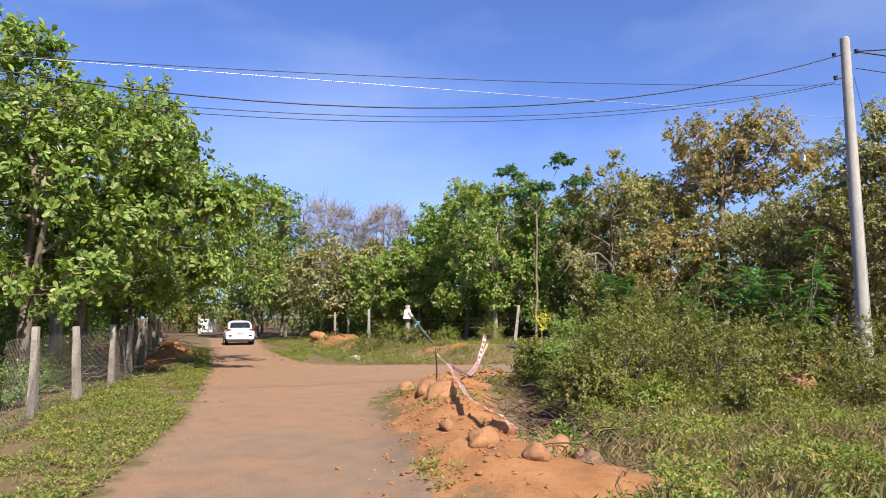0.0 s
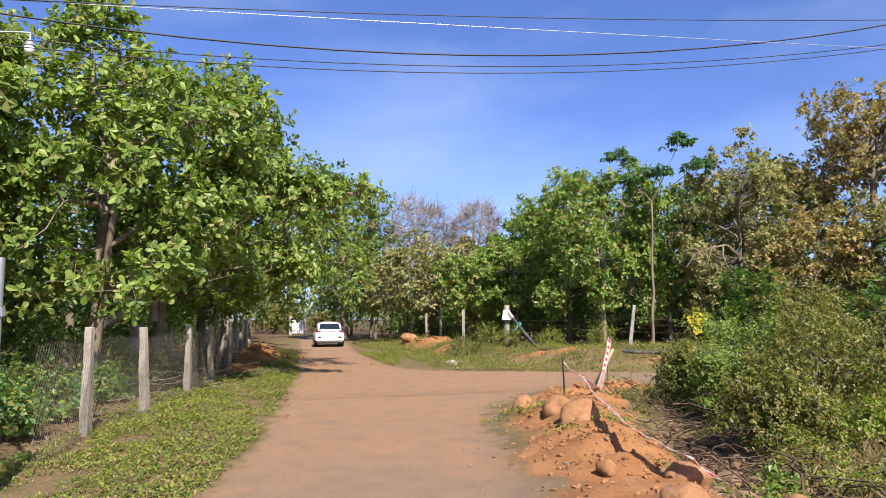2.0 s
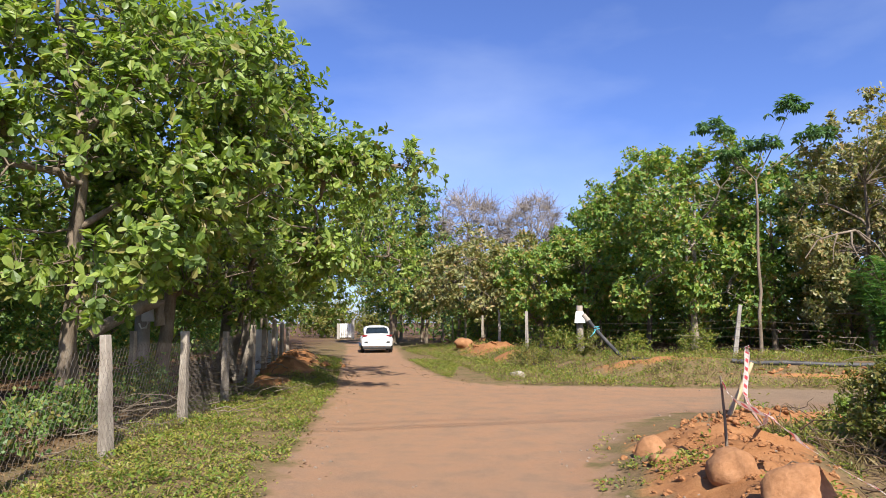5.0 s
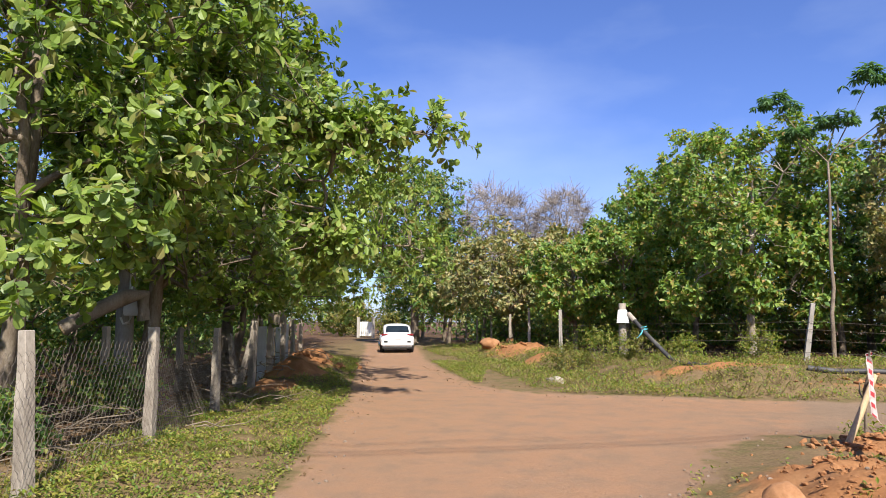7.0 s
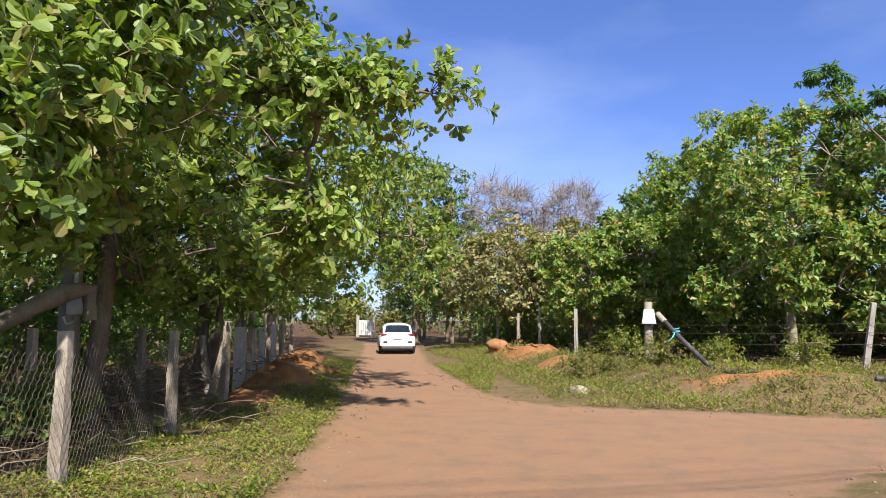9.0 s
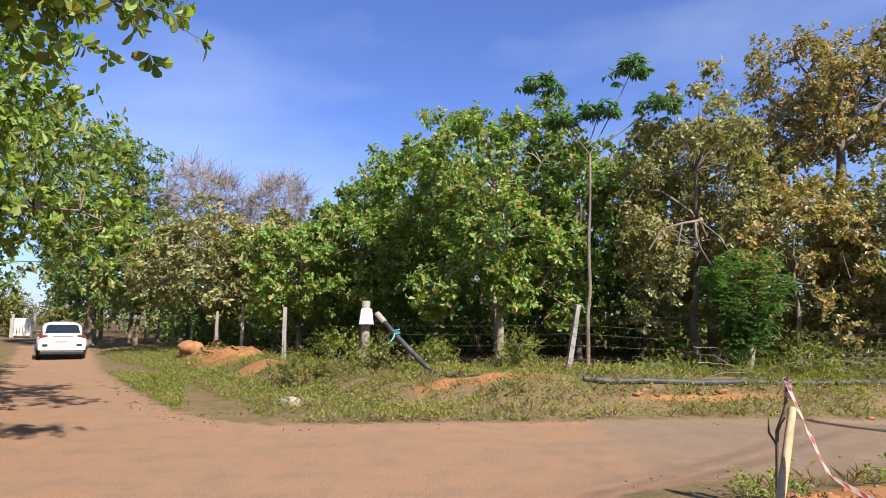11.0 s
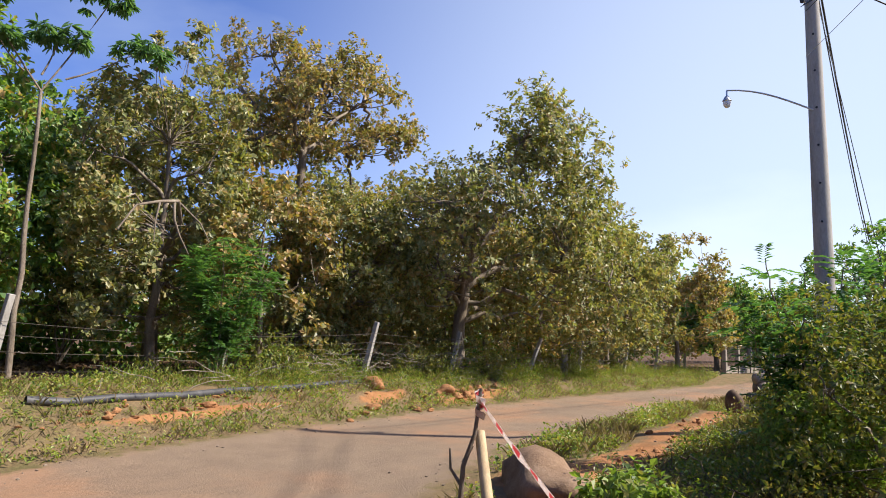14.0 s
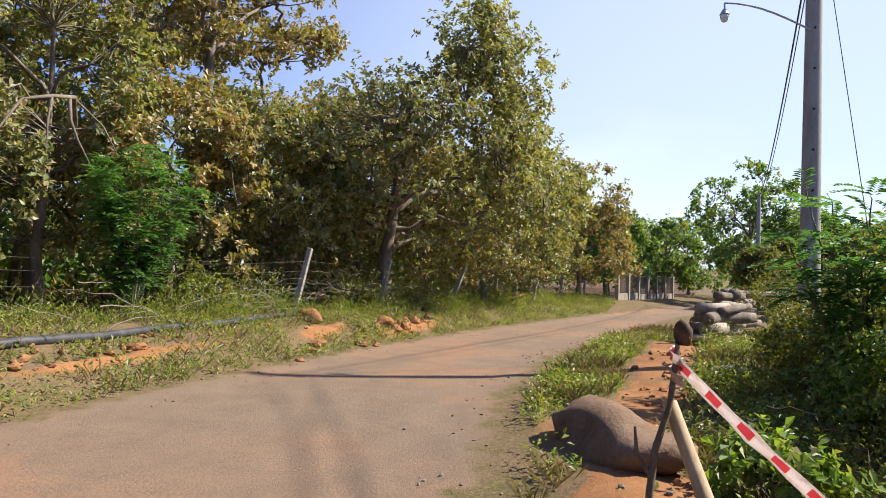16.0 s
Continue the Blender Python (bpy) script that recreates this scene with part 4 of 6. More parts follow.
# ---- weeds, grass and leaf litter ----
def scatter(name, label, category, mat, rule, area, n, leaf, width, tall, per, seed, stand=0.6, patch=0.0, fine=False):
    rng = np.random.default_rng(seed)
    x, y = rng.uniform(area[0], area[1], n), rng.uniform(area[2], area[3], n)
    z, edge, dirt, litter, dust = terrain(x, y)
    fence = np.interp(x, FENCE_A[:, 0], FENCE_A[:, 1])
    grow = ripple(x, y, 1.7, seed) + 0.5 * ripple(x, y, 5.1, seed + 1)
    keep = rule(x, y, edge, dirt, fence) & (grow > patch)
    x, y, z = x[keep], y[keep], z[keep]
    size = (0.55 + 0.6 * np.clip(grow[keep], -0.6, 1)) * rng.uniform(0.6, 1.3, len(x))
    m = len(x) * per
    p = np.repeat(np.stack([x, y, z], 1), per, axis=0)
    sz = np.repeat(size, per)
    hgt = rng.random(m) * tall * sz
    p[:, :2] += rng.normal(0, 0.035 + 0.25 * tall, (m, 2)) * 0.6
    p[:, 2] += hgt
    ax = unit(rng, m) * np.array([1, 1, 0.4]) + np.array([0, 0, stand])
    ln = leaf * rng.uniform(0.6, 1.3, m) * (0.7 + 0.3 * sz)
    v, f = leaf_mesh(p, ax, np.tile([0, 0, 1.0], (m, 1)) + 0.4 * unit(rng, m), ln, ln * width, fine)
    return tagged(mesh_ob(name, v, f, mat), label, category, kind="stuff")


def left_verge(x, y, e, d, f):
    return (x < -1.6 - 0.12 * y) & (e > 0.12) & (e < 2.6) & (d < 0.4)


def far_bank(x, y, e, d, f):
    return (y > f - np.where(x < 1.5, 9.5, 4.2)) & ((x > -2.5) | (y > 24 - 3 * (x + 4))) & (y > 22.4 - 0.22 * np.maximum(x - 9, 0)) & (e > 0.12) & (y < f + 1.2) & (d < 0.6) & ((y > 22) | (x > 9))


def field(x, y, e, d, f):
    return (e > 0.5) & (d < 0.33) & (x > 1.3) & (y < 19.4) & ~((x > 1.2) & (x < 2.3) & (y > 8.5) & (y < 13.5))


def mound(x, y, e, d, f):
    return (e > -0.05) & (x > -1.2) & (x < 1.6) & (y > 6) & (y < 17)


scatter("verge_weeds", "low yellow-green weeds along the road's edge", "weeds", LEAF_WEED, left_verge, (-14, -1.8, 5, 34), 60000, 0.05, 0.6, 0.11, 6, 401, 0.5, -0.65)
scatter("verge_grass", "short dry grass along the road's edge", "grass", DRY_GRASS, left_verge, (-14, -1.8, 3, 36), 9000, 0.12, 0.09, 0.02, 4, 402, 1.0, -0.3)
scatter("bank_weeds", "green weeds on the bank before the fence", "weeds", LEAF_WEED, far_bank, (-14, 34, 20, 46), 110000, 0.07, 0.5, 0.22, 5, 403, 0.6, -0.8)
scatter("bank_grass", "dry grass on the bank before the fence", "grass", DRY_GRASS, far_bank, (-14, 34, 20, 46), 34000, 0.20, 0.07, 0.03, 3, 404, 1.2, -0.4)
scatter("fence_weeds", "tall green weeds and grass along the fence foot", "weeds", LEAF_WEED, lambda x, y, e, d, f: (np.abs(y - f + 0.2) < 0.9) & (x > 4.5), (4, 34, 20, 28), 16000, 0.10, 0.22, 0.55, 7, 415, 0.9, -0.6)
scatter("field_weeds", "mixed green weeds on the rough field", "weeds", LEAF_WEED, field, (1.2, 15, 4, 19.6), 40000, 0.065, 0.55, 0.26, 5, 405, 0.5, -0.35)
scatter("field_herbs", "taller dull green herbs on the rough field", "weeds", LEAF_SHRUB, field, (2.2, 15, 4, 18.0), 17000, 0.06, 0.4, 0.42, 6, 406, 0.6, -0.05)
scatter("field_grass", "dry grass on the rough field", "grass", DRY_GRASS, field, (1.2, 18, 4, 19.6), 20000, 0.22, 0.06, 0.03, 3, 407, 1.2, -0.2)
scatter("mound_weeds", "sparse green weeds on the earth mound", "weeds", LEAF_WEED, mound, (-1.2, 1.6, 6, 17), 3000, 0.05, 0.5, 0.07, 5, 408, 0.5, 0.42)
scatter("leaf_litter", "dry fallen leaves under the trees", "leaves", LEAF_DRY, lambda x, y, e, d, f: (x < -5.9 - 0.28 * (y - 11)) & (e > 0.1), (-16, -3.6, 7, 36), 40000, 0.085, 0.55, 0.0, 1, 409, 0.15, -2)
scatter("road_edge_leaves", "dry leaves fallen along the road's edge", "leaves", LEAF_DRY, lambda x, y, e, d, f: (e > -0.5) & (e < 0.7) & (x < -2), (-12, -2, 13, 34), 5000, 0.07, 0.55, 0.0, 1, 410, 0.15, 0.0)
scatter("orchard_litter", "dry fallen leaves behind the wire fence", "leaves", LEAF_DRY, lambda x, y, e, d, f: y > f + 0.4, (-8, 24, 24, 44), 26000, 0.13, 0.55, 0.0, 1, 411, 0.15, -2)


def ico(sub):
    bm = bmesh.new()
    bmesh.ops.create_icosphere(bm, subdivisions=sub, radius=1)
    v = np.array([w.co[:] for w in bm.verts])
    f = np.array([[w.index for w in fc.verts] for fc in bm.faces])
    bm.free()
    return v, f


def lumps(name, label, category, mat, x, y, r, seed, sub=1, jag=0.25, squash=0.75, sink=0.25):
    """Many small uneven stones or clods resting on the ground."""
    rng = np.random.default_rng(seed)
    v, f = ico(sub)
    n = len(x)
    z = terrain(x, y)[0]
    k = rng.uniform(0.7, 1.35, (n, 1, 3)) * np.array([1, 1, squash])
    ph = rng.uniform(0, 6.28, (n, 1))
    d = rng.normal(0, 1, (n, 3))
    wave = 1 + jag * (np.sin(v[None] @ np.ones(3) * 2.1 + ph) * 0.5 + np.sin((d @ v.T) * 1.6 + ph * 2) * 0.7)
    p = v[None] * k * wave[:, :, None] * r[:, None, None]
    p += np.stack([x, y, z + r * sink], 1)[:, None]
    faces = (np.arange(n)[:, None, None] * len(v) + f[None]).reshape(-1, 3)
    return tagged(mesh_ob(name, p.reshape(-1, 3), faces, mat), label, category, kind="stuff")


def pebbles():
    rng = np.random.default_rng(55)
    x, y = rng.uniform(-9, 15, 9000), rng.uniform(4, 27, 9000)
    z, e, d, l, du = terrain(x, y)
    chance = np.where(np.abs(e) < 0.45, 0.6, np.where(e < 0, 0.012, np.where(d > 0.4, 0.2, 0.0)))
    keep = rng.random(9000) < chance
    x, y, d = x[keep], y[keep], d[keep]
    lumps("pebbles", "small loose stones along the road's edge", "stones", PEBBLE, x, y, rng.uniform(0.004, 0.02, len(x)) * np.where(d > 0.4, 1.4, 1), 56)


pebbles()


# ---- boulders and clods ----
def boulder(x, y, r, seed, mat=BOULDER, label="rounded orange boulder half sunk in loose earth", sink=0.62, shape=(1, 0.9, 0.8), group="boulders on the earth mound"):
    z = ground_z(x, y)
    ob = part("boulder", rock_bm(r * shape[0], r * shape[1], r * shape[2], seed), mat, None, "", True)
    ob.matrix_basis = pose(x, y, z + r * shape[2] * (0.75 - sink), 0, 0, seed * 47)
    return tagged(ob, label, "boulder", group)


for i, (bx, by, br) in enumerate([(0.34, 11.25, 0.27), (0.12, 12.15, 0.21), (-0.32, 13.3, 0.16), (0.72, 7.5, 0.17), (1.55, 7.95, 0.22), (1.22, 6.95, 0.13), (1.03, 8.75, 0.19), (-0.40, 13.96, 0.17), (1.9, 8.3, 0.14), (0.35, 8.9, 0.10)]):
    boulder(bx, by, br, i + 1)
boulder(3.6, 17.7, 0.46, 20, BOULDER_BROWN, "large brown boulder lying beside the side road", 0.55, (1.45, 0.85, 0.56), "")
boulder(8.2, 16.6, 0.22, 21, STONE, "pale grey stone lying among the weeds", 0.3, (1.2, 0.9, 0.6), "")
boulder(6.9, 13.0, 0.3, 22, BOULDER, "orange boulder standing among the weeds", 0.1, (1, 0.9, 1.0), "")
boulder(-2.75, 25.1, 0.16, 23, STONE, "white stone lying on the grassy bank", 0.3, (1.3, 0.9, 0.7), "")
boulder(-6.3, 37.9, 0.36, 24, BOULDER, "big orange boulder on the verge before the fence", 0.3, (1.25, 1.0, 0.75), "")
boulder(9.9, 24.05, 0.2, 25, CLOD, "red clod of earth at the pipe's end", 0.3, (1.2, 1, 0.8), "")
boulder(11.9, 23.4, 0.18, 26, CLOD, "red clod of earth on the bank", 0.3, (1.2, 1, 0.8), "")


def clods():
    rng = np.random.default_rng(9)
    groups = [((0.5, 10.5), (0.8, 3.8), 900, CLOD, (0.005, 0.035)), ((-5.0, 36.8), (1.3, 2.2), 110, CLOD, (0.03, 0.12)), ((-10.0, 25.8), (0.7, 3.4), 140, CLOD, (0.03, 0.13)), ((1.85, 10.6), (0.45, 2.2), 90, BOULDER_BROWN, (0.04, 0.14)),
              ((12, 23.2), (3.0, 0.4), 60, CLOD, (0.03, 0.12)), ((5.4, 24.0), (3, 0.25), 60, CLOD, (0.02, 0.08)), ((8.6, 17.3), (2.2, 0.5), 70, CLOD, (0.02, 0.08)), ((1.9, 17.0), (0.7, 0.5), 50, CLOD, (0.02, 0.09)), ((0.3, 14.0), (0.8, 1.3), 420, CLOD, (0.006, 0.036)), ((1.1, 16.9), (0.5, 0.4), 160, CLOD, (0.008, 0.05))]
    for (cx, cy), (sx, sy), n, mat, (lo, hi) in groups:
        r = rng.uniform(lo, hi, n) * rng.uniform(0.4, 1, n)
        lumps("earth_clods", "loose lumps of dug earth", "earth", mat, cx + rng.normal(0, sx * 0.6, n), cy + rng.normal(0, sy * 0.6, n), r, n, 2, 0.6)


clods()


def brush(name, label, cx, cy, sx, sy, n, length, seed, mat=BARK, rad=0.008, hi=0.4):
    """A loose tangle of dry sticks and roots."""
    rng = np.random.default_rng(seed)
    paths = []
    for i in range(n):
        x, y = cx + rng.normal(0, sx), cy + rng.normal(0, sy)
        a, l = rng.uniform(0, 6.28), length * rng.uniform(0.4, 1.2)
        z = ground_z(x, y) + rng.uniform(0.0, hi)
        paths.append((bent((x, y, z), (x + math.cos(a) * l, y + math.sin(a) * l, z + rng.uniform(-0.15, 0.35) * l), 6, rng.uniform(-0.15, 0.1) * l, 0.04 * l, rng), (rad * rng.uniform(0.6, 1.6), rad * 0.4)))
    v, f = tube_mesh(paths, 4)
    return tagged(mesh_ob(name, v, f, mat, smooth=True), label, "brushwood", kind="stuff")


brush("root_tangle", "dry roots and sticks in the ditch behind the mound", 1.95, 11.0, 0.45, 1.6, 170, 0.7, 61, BARK_DARK, 0.008, 0.2)
brush("dry_vines", "dry brown vines at the foot of the bushes", 2.9, 13.2, 0.8, 1.3, 160, 0.8, 62, BARK_DARK, 0.006, 0.4)
brush("brushwood", "heap of dry brushwood behind the fence", -10.6, 21.6, 0.8, 1.6, 220, 1.2, 63, BARK, 0.011, 0.5)
brush("brushwood", "heap of dry brushwood behind the fence", -8.6, 14.6, 0.8, 2.4, 260, 1.0, 64, BARK, 0.007, 0.3)
brush("dry_stems", "dry stems along the wire fence", 16, 24.6, 6.0, 0.5, 260, 0.9, 65, BARK_PALE, 0.006, 0.6)
e = root("dead_limb", 7.4, 28.2, ground_z(7.4, 28.2), "pale bare limb arching out of an olive cashew tree", "branch")
o = np.array([7.4, 28.2, ground_z(7.4, 28.2)])
for pts, r in (([(7.4, 28.1, 3.0), (7.0, 27.0, 3.7), (6.5, 26.5, 4.0), (6.0, 26.4, 3.9), (5.5, 26.4, 3.75), (5.15, 26.4, 3.25)], (0.05, 0.016)), ([(6.4, 26.5, 4.0), (6.35, 26.4, 3.6), (6.45, 26.35, 3.3), (6.65, 26.3, 2.95)], (0.035, 0.012)),
               ([(6.0, 26.4, 3.9), (5.85, 26.3, 3.5), (5.8, 26.25, 3.1)], (0.025, 0.008)), ([(5.6, 26.4, 3.8), (5.3, 26.2, 3.9), (5.0, 26.1, 3.75)], (0.02, 0.007)), ([(6.6, 26.6, 4.0), (6.9, 26.3, 3.6), (7.1, 26.2, 3.2)], (0.025, 0.008))):
    v, f = tube_mesh([(np.array(pts) - o, r)], 7)
    mesh_ob("limb", v, f, BARK, e, smooth=True)


# ---- fences ----
def post(x, y, h, w, mat, label, lean=(0, 0), group="", round_=False, name="fence_post", seed=0):
    z = ground_z(x, y)
    bm = bmesh.new()
    segs = 8 if round_ else 4
    res = bmesh.ops.create_cone(bm, cap_ends=True, segments=segs, radius1=w * 0.72, radius2=w * 0.62, depth=h + 0.25, matrix=Matrix.Translation((0, 0, (h - 0.25) / 2)) @ Matrix.Rotation(radians(45), 4, "Z"))
    bmesh.ops.subdivide_edges(bm, edges=[e for e in bm.edges if abs(e.verts[0].co.z - e.verts[1].co.z) > 0.5], cuts=5)
    bmesh.ops.bevel(bm, geom=[e for e in bm.edges if max(v.co.z for v in e.verts) > h - 0.3], offset=w * 0.06, segments=1, affect="EDGES")
    for v in bm.verts:
        k = noise.noise(Vector((v.co.x * 5 + seed, v.co.y * 5, v.co.z * 2.3 + seed * 3)))
        v.co.x += k * w * 0.12
        v.co.y += k * w * 0.10
    ob = part(name, bm, mat, None, "", round_)
    ob.matrix_basis = pose(x, y, z, lean[1], lean[0], seed * 13 % 20 - 10)
    return tagged(ob, label, "fence post", group)


LEFT_POSTS = [(-6.09, 11.08, 1.42, (0, 0)), (-6.5, 13.2, 1.40, (-3, 0)), (-6.95, 15.5, 1.38, (0, 0)), (-7.95, 18.6, 1.40, (0, 0)), (-8.7, 21.2, 1.40, (2, 0)), (-9.6, 23.8, 1.40, (0, 0)), (-10.6, 26.6, 1.4, (0, 0)), (-11.5, 29.2, 1.4, (0, 0)), (-12.5, 32, 1.4, (0, 0)),
              (-9.3, 17.6, 1.35, (0, 0)), (-10.5, 21.4, 1.35, (0, 0)), (-9.2, 21.6, 1.2, (14, 0)), (-9.7, 22.4, 1.2, (-10, 0))]
for i, (fx_, fy_, fh_, ln_) in enumerate(LEFT_POSTS):
    post(fx_, fy_, fh_, 0.115, CONCRETE, "weathered square concrete post carrying wire mesh", ln_, "posts of the mesh fence", seed=i + 1)


def mesh_fence(pts, h):
    """Hexagonal wire netting between the posts."""
    pts = np.array(pts, float)
    seg = np.hypot(*np.diff(pts[:, :2], axis=0).T)
    cum = np.r_[0, np.cumsum(seg)]
    cw, ch = 0.085, 0.075
    rng = np.random.default_rng(4)
    ground_line = np.array([ground_z(*p) for p in pts])

    def place(s, hh):
        sag = 0.03 * np.sin(s * 2.7) * (hh / h)
        return (np.interp(s, cum, pts[:, 0]) + 0.07, np.interp(s, cum, pts[:, 1]) + 0.02, np.interp(s, cum, ground_line) + 0.05 + hh + sag)

    vs, fs = [], []

    def strand(a, b, r):
        a, b = np.array(a), np.array(b)
        d = (b - a) / (np.linalg.norm(b - a) + 1e-9)
        u = np.cross(d, [0.94, 0.33, 0.1])
        u /= np.linalg.norm(u) + 1e-9
        w = np.cross(d, u)
        k = len(vs)
        for c in (a, b):
            for t in (0, 2.1, 4.2):
                vs.append(tuple(c + r * (u * math.cos(t) + w * math.sin(t))))
        for i in range(3):
            j = (i + 1) % 3
            fs.append((k + i, k + j, k + 3 + j, k + 3 + i))

    rows, cols = int(h / ch), int(cum[-1] / cw)
    for i in range(cols):
        for j in range(rows):
            s, hh = i * cw + (cw / 2 if j % 2 else 0), j * ch
            strand(place(s, hh), place(s, hh + ch * 0.4), 0.0022)
            strand(place(s, hh + ch * 0.4), place(s + cw / 2, hh + ch), 0.0016)
            strand(place(s, hh + ch * 0.4), place(s - cw / 2, hh + ch), 0.0016)
    ob = mesh_ob("wire_mesh", vs, fs, WIRE)
    tagged(ob, "rusty hexagonal wire netting hung on concrete posts", "fence")


mesh_fence([(-5.35, 9.0), (-6.09, 11.08), (-6.5, 13.2), (-6.95, 15.5), (-7.95, 18.6), (-8.7, 21.2)], 1.26)


def sheet_panel(x0, y0, x1, y1, h, label):
    """An upright corrugated sheet."""
    L = math.hypot(x1 - x0, y1 - y0)
    n = int(L / 0.04)
    z = ground_z((x0 + x1) / 2, (y0 + y1) / 2)
    bm = bmesh.new()
    rows = []
    for i in range(n + 1):
        off = 0.012 * math.sin(i * 1.2)
        rows.append([bm.verts.new((i * L / n, off, k)) for k in (0, h)])
    for a, b in zip(rows, rows[1:]):
        bm.faces.new((a[0], b[0], b[1], a[1]))
    bmesh.ops.solidify(bm, geom=bm.faces[:], thickness=0.004)
    ob = part("sheet_panel", bm, SHEET)
    ob.matrix_basis = pose(x0, y0, z - 0.03, 0, 0, math.degrees(math.atan2(y1 - y0, x1 - x0)))
    tagged(ob, label, "panel", "grey sheets along the fence")


for a, b in (((-9.15, 22.3), (-9.55, 23.5)), ((-9.6, 23.75), (-10.1, 25.0)), ((-10.15, 25.2), (-10.6, 26.4)), ((-10.65, 26.6), (-11.3, 28.4))):
    sheet_panel(*a, *b, 1.25, "dull grey corrugated sheet leaning on the fence")

RIGHT_POSTS = [(-3.0, 32.9, 1.6, (0, 0), CONCRETE_PALE), (-4.5, 36.9, 1.6, (0, 0), CONCRETE_PALE), (-5.7, 40.2, 1.6, (0, 0), CONCRETE), (-7.2, 44.2, 1.5, (0, 0), CONCRETE), (-8.7, 48.5, 1.5, (0, 0), CONCRETE), (-10.2, 53, 1.5, (0, 0), CONCRETE), (-11.8, 57.5, 1.5, (0, 0), CONCRETE),
               (3.2, 26.5, 1.5, (6, 9), CONCRETE_PALE), (7.4, 26.1, 1.1, (5, 8), CONCRETE_PALE), (10.45, 24.75, 1.35, (7, 11), CONCRETE_PALE), (14.2, 24.5, 1.25, (7, 10), CONCRETE_PALE), (18.35, 23.9, 1.3, (11, 16), CONCRETE_PALE), (20.4, 23.4, 0.75, (1, 2), CONCRETE),
               (22.9, 23.7, 1.3, (4, 6), CONCRETE_PALE), (26.4, 22.9, 1.3, (5, 8), CONCRETE_PALE), (29.6, 22.3, 1.3, (4, 6), CONCRETE_PALE), (33, 21.6, 1.3, (1, 2), CONCRETE_PALE)]
for i, (px_, py_, ph_, pl_, pm_) in enumerate(RIGHT_POSTS):
    post(px_, py_, ph_, 0.11 if ph_ > 1 else 0.2, pm_, "pale concrete fence post" + (" leaning to one side" if pl_[0] > 4 else " standing upright") if ph_ > 1 else "short thick wooden stump post", pl_, "posts of the barbed wire fence", ph_ < 1, seed=i + 20)
post(-1.0, 29.15, 1.65, 0.17, CONCRETE, "stout weathered wooden corner post", (0, 0), "", True, seed=50)


def strung(name, label, pts, r, sag, mat, category, n=14, seed=0, sides=5):
    paths = []
    for a, b in zip(pts, pts[1:]):
        paths.append(bent(a, b, n, sag))
    allp = np.concatenate([p if i == 0 else p[1:] for i, p in enumerate(paths)])
    v, f = tube_mesh([(allp, (r, r))], sides)
    return tagged(mesh_ob(name, v, f, mat, smooth=True), label, category)


line_posts = sorted([p for p in RIGHT_POSTS if p[2] > 1.05] + [(-1.0, 29.15, 1.6, (0, 0), None)], key=lambda p: p[0])
for lvl in (0.3, 0.6, 0.85, 1.05):
    pts = [(p[0] + math.tan(radians(p[3][0])) * lvl, p[1] - 0.09 - math.tan(radians(p[3][1])) * lvl, ground_z(p[0], p[1]) + lvl * min(1, p[2] / 1.3)) for p in line_posts]
    strung("barbed_wire", "rusty barbed wire strung between leaning posts", pts, 0.004, 0.03, WIRE_DARK, "wire", 8)


def steel_gate():
    """A tubular gate leaf with mesh, standing open beside the road."""
    a, b = Vector((-4.95, 8.05, 0)), Vector((-6.6, 9.6, 0))
    e = root("steel_gate", a.x, a.y, ground_z(a.x, a.y), "galvanised tubular steel gate leaf with wire mesh", "gate")
    d = b - a
    for nm, p, q, r in (("gate_post", (0, 0, -0.1), (0, 0, 2.08), 0.05), ("frame_tube", (0.06 * d.x, 0.06 * d.y, 1.86), (d.x, d.y, 1.86), 0.024), ("frame_tube", (0.06 * d.x, 0.06 * d.y, 0.22), (d.x, d.y, 0.22), 0.024),
                        ("frame_tube", (0.06 * d.x, 0.06 * d.y, 0.22), (0.06 * d.x, 0.06 * d.y, 1.86), 0.024), ("frame_tube", (d.x, d.y, 0.22), (d.x, d.y, 1.86), 0.024), ("frame_tube", (0.06 * d.x, 0.06 * d.y, 1.05), (d.x, d.y, 1.05), 0.02)):
        v, f = tube_mesh([(bent(p, q, 3), (r, r))], 10)
        mesh_ob(nm, v, f, STEEL, e, smooth=True)
    paths = []
    L = d.length * 0.94
    for i in range(60):
        for sg in (1, -1):
            s0 = -1.64 + i * 0.062 if sg > 0 else i * 0.062
            s1 = s0 + 1.64 * sg
            z0, z1 = 0.22, 1.86
            lo, hi = sorted((s0, s1))
            c0, c1 = max(lo, 0), min(hi, L)
            if c1 <= c0:
                continue
            f0, f1 = (c0 - s0) / (s1 - s0), (c1 - s0) / (s1 - s0)
            un = d.normalized()
            o = 0.06 * d
            paths.append((np.array([(o.x + un.x * c0, o.y + un.y * c0, z0 + 1.64 * f0), (o.x + un.x * c1, o.y + un.y * c1, z0 + 1.64 * f1)]), (0.0018, 0.0018)))
    v, f = tube_mesh(paths, 3)
    mesh_ob("mesh", v, f, STEEL, e)
    for hz in (0.5, 1.6):
        part("hinge", box_bm(0.07, 0.05, 0.09, 0.008, (0.04, -0.0, hz)), STEEL, e)


steel_gate()


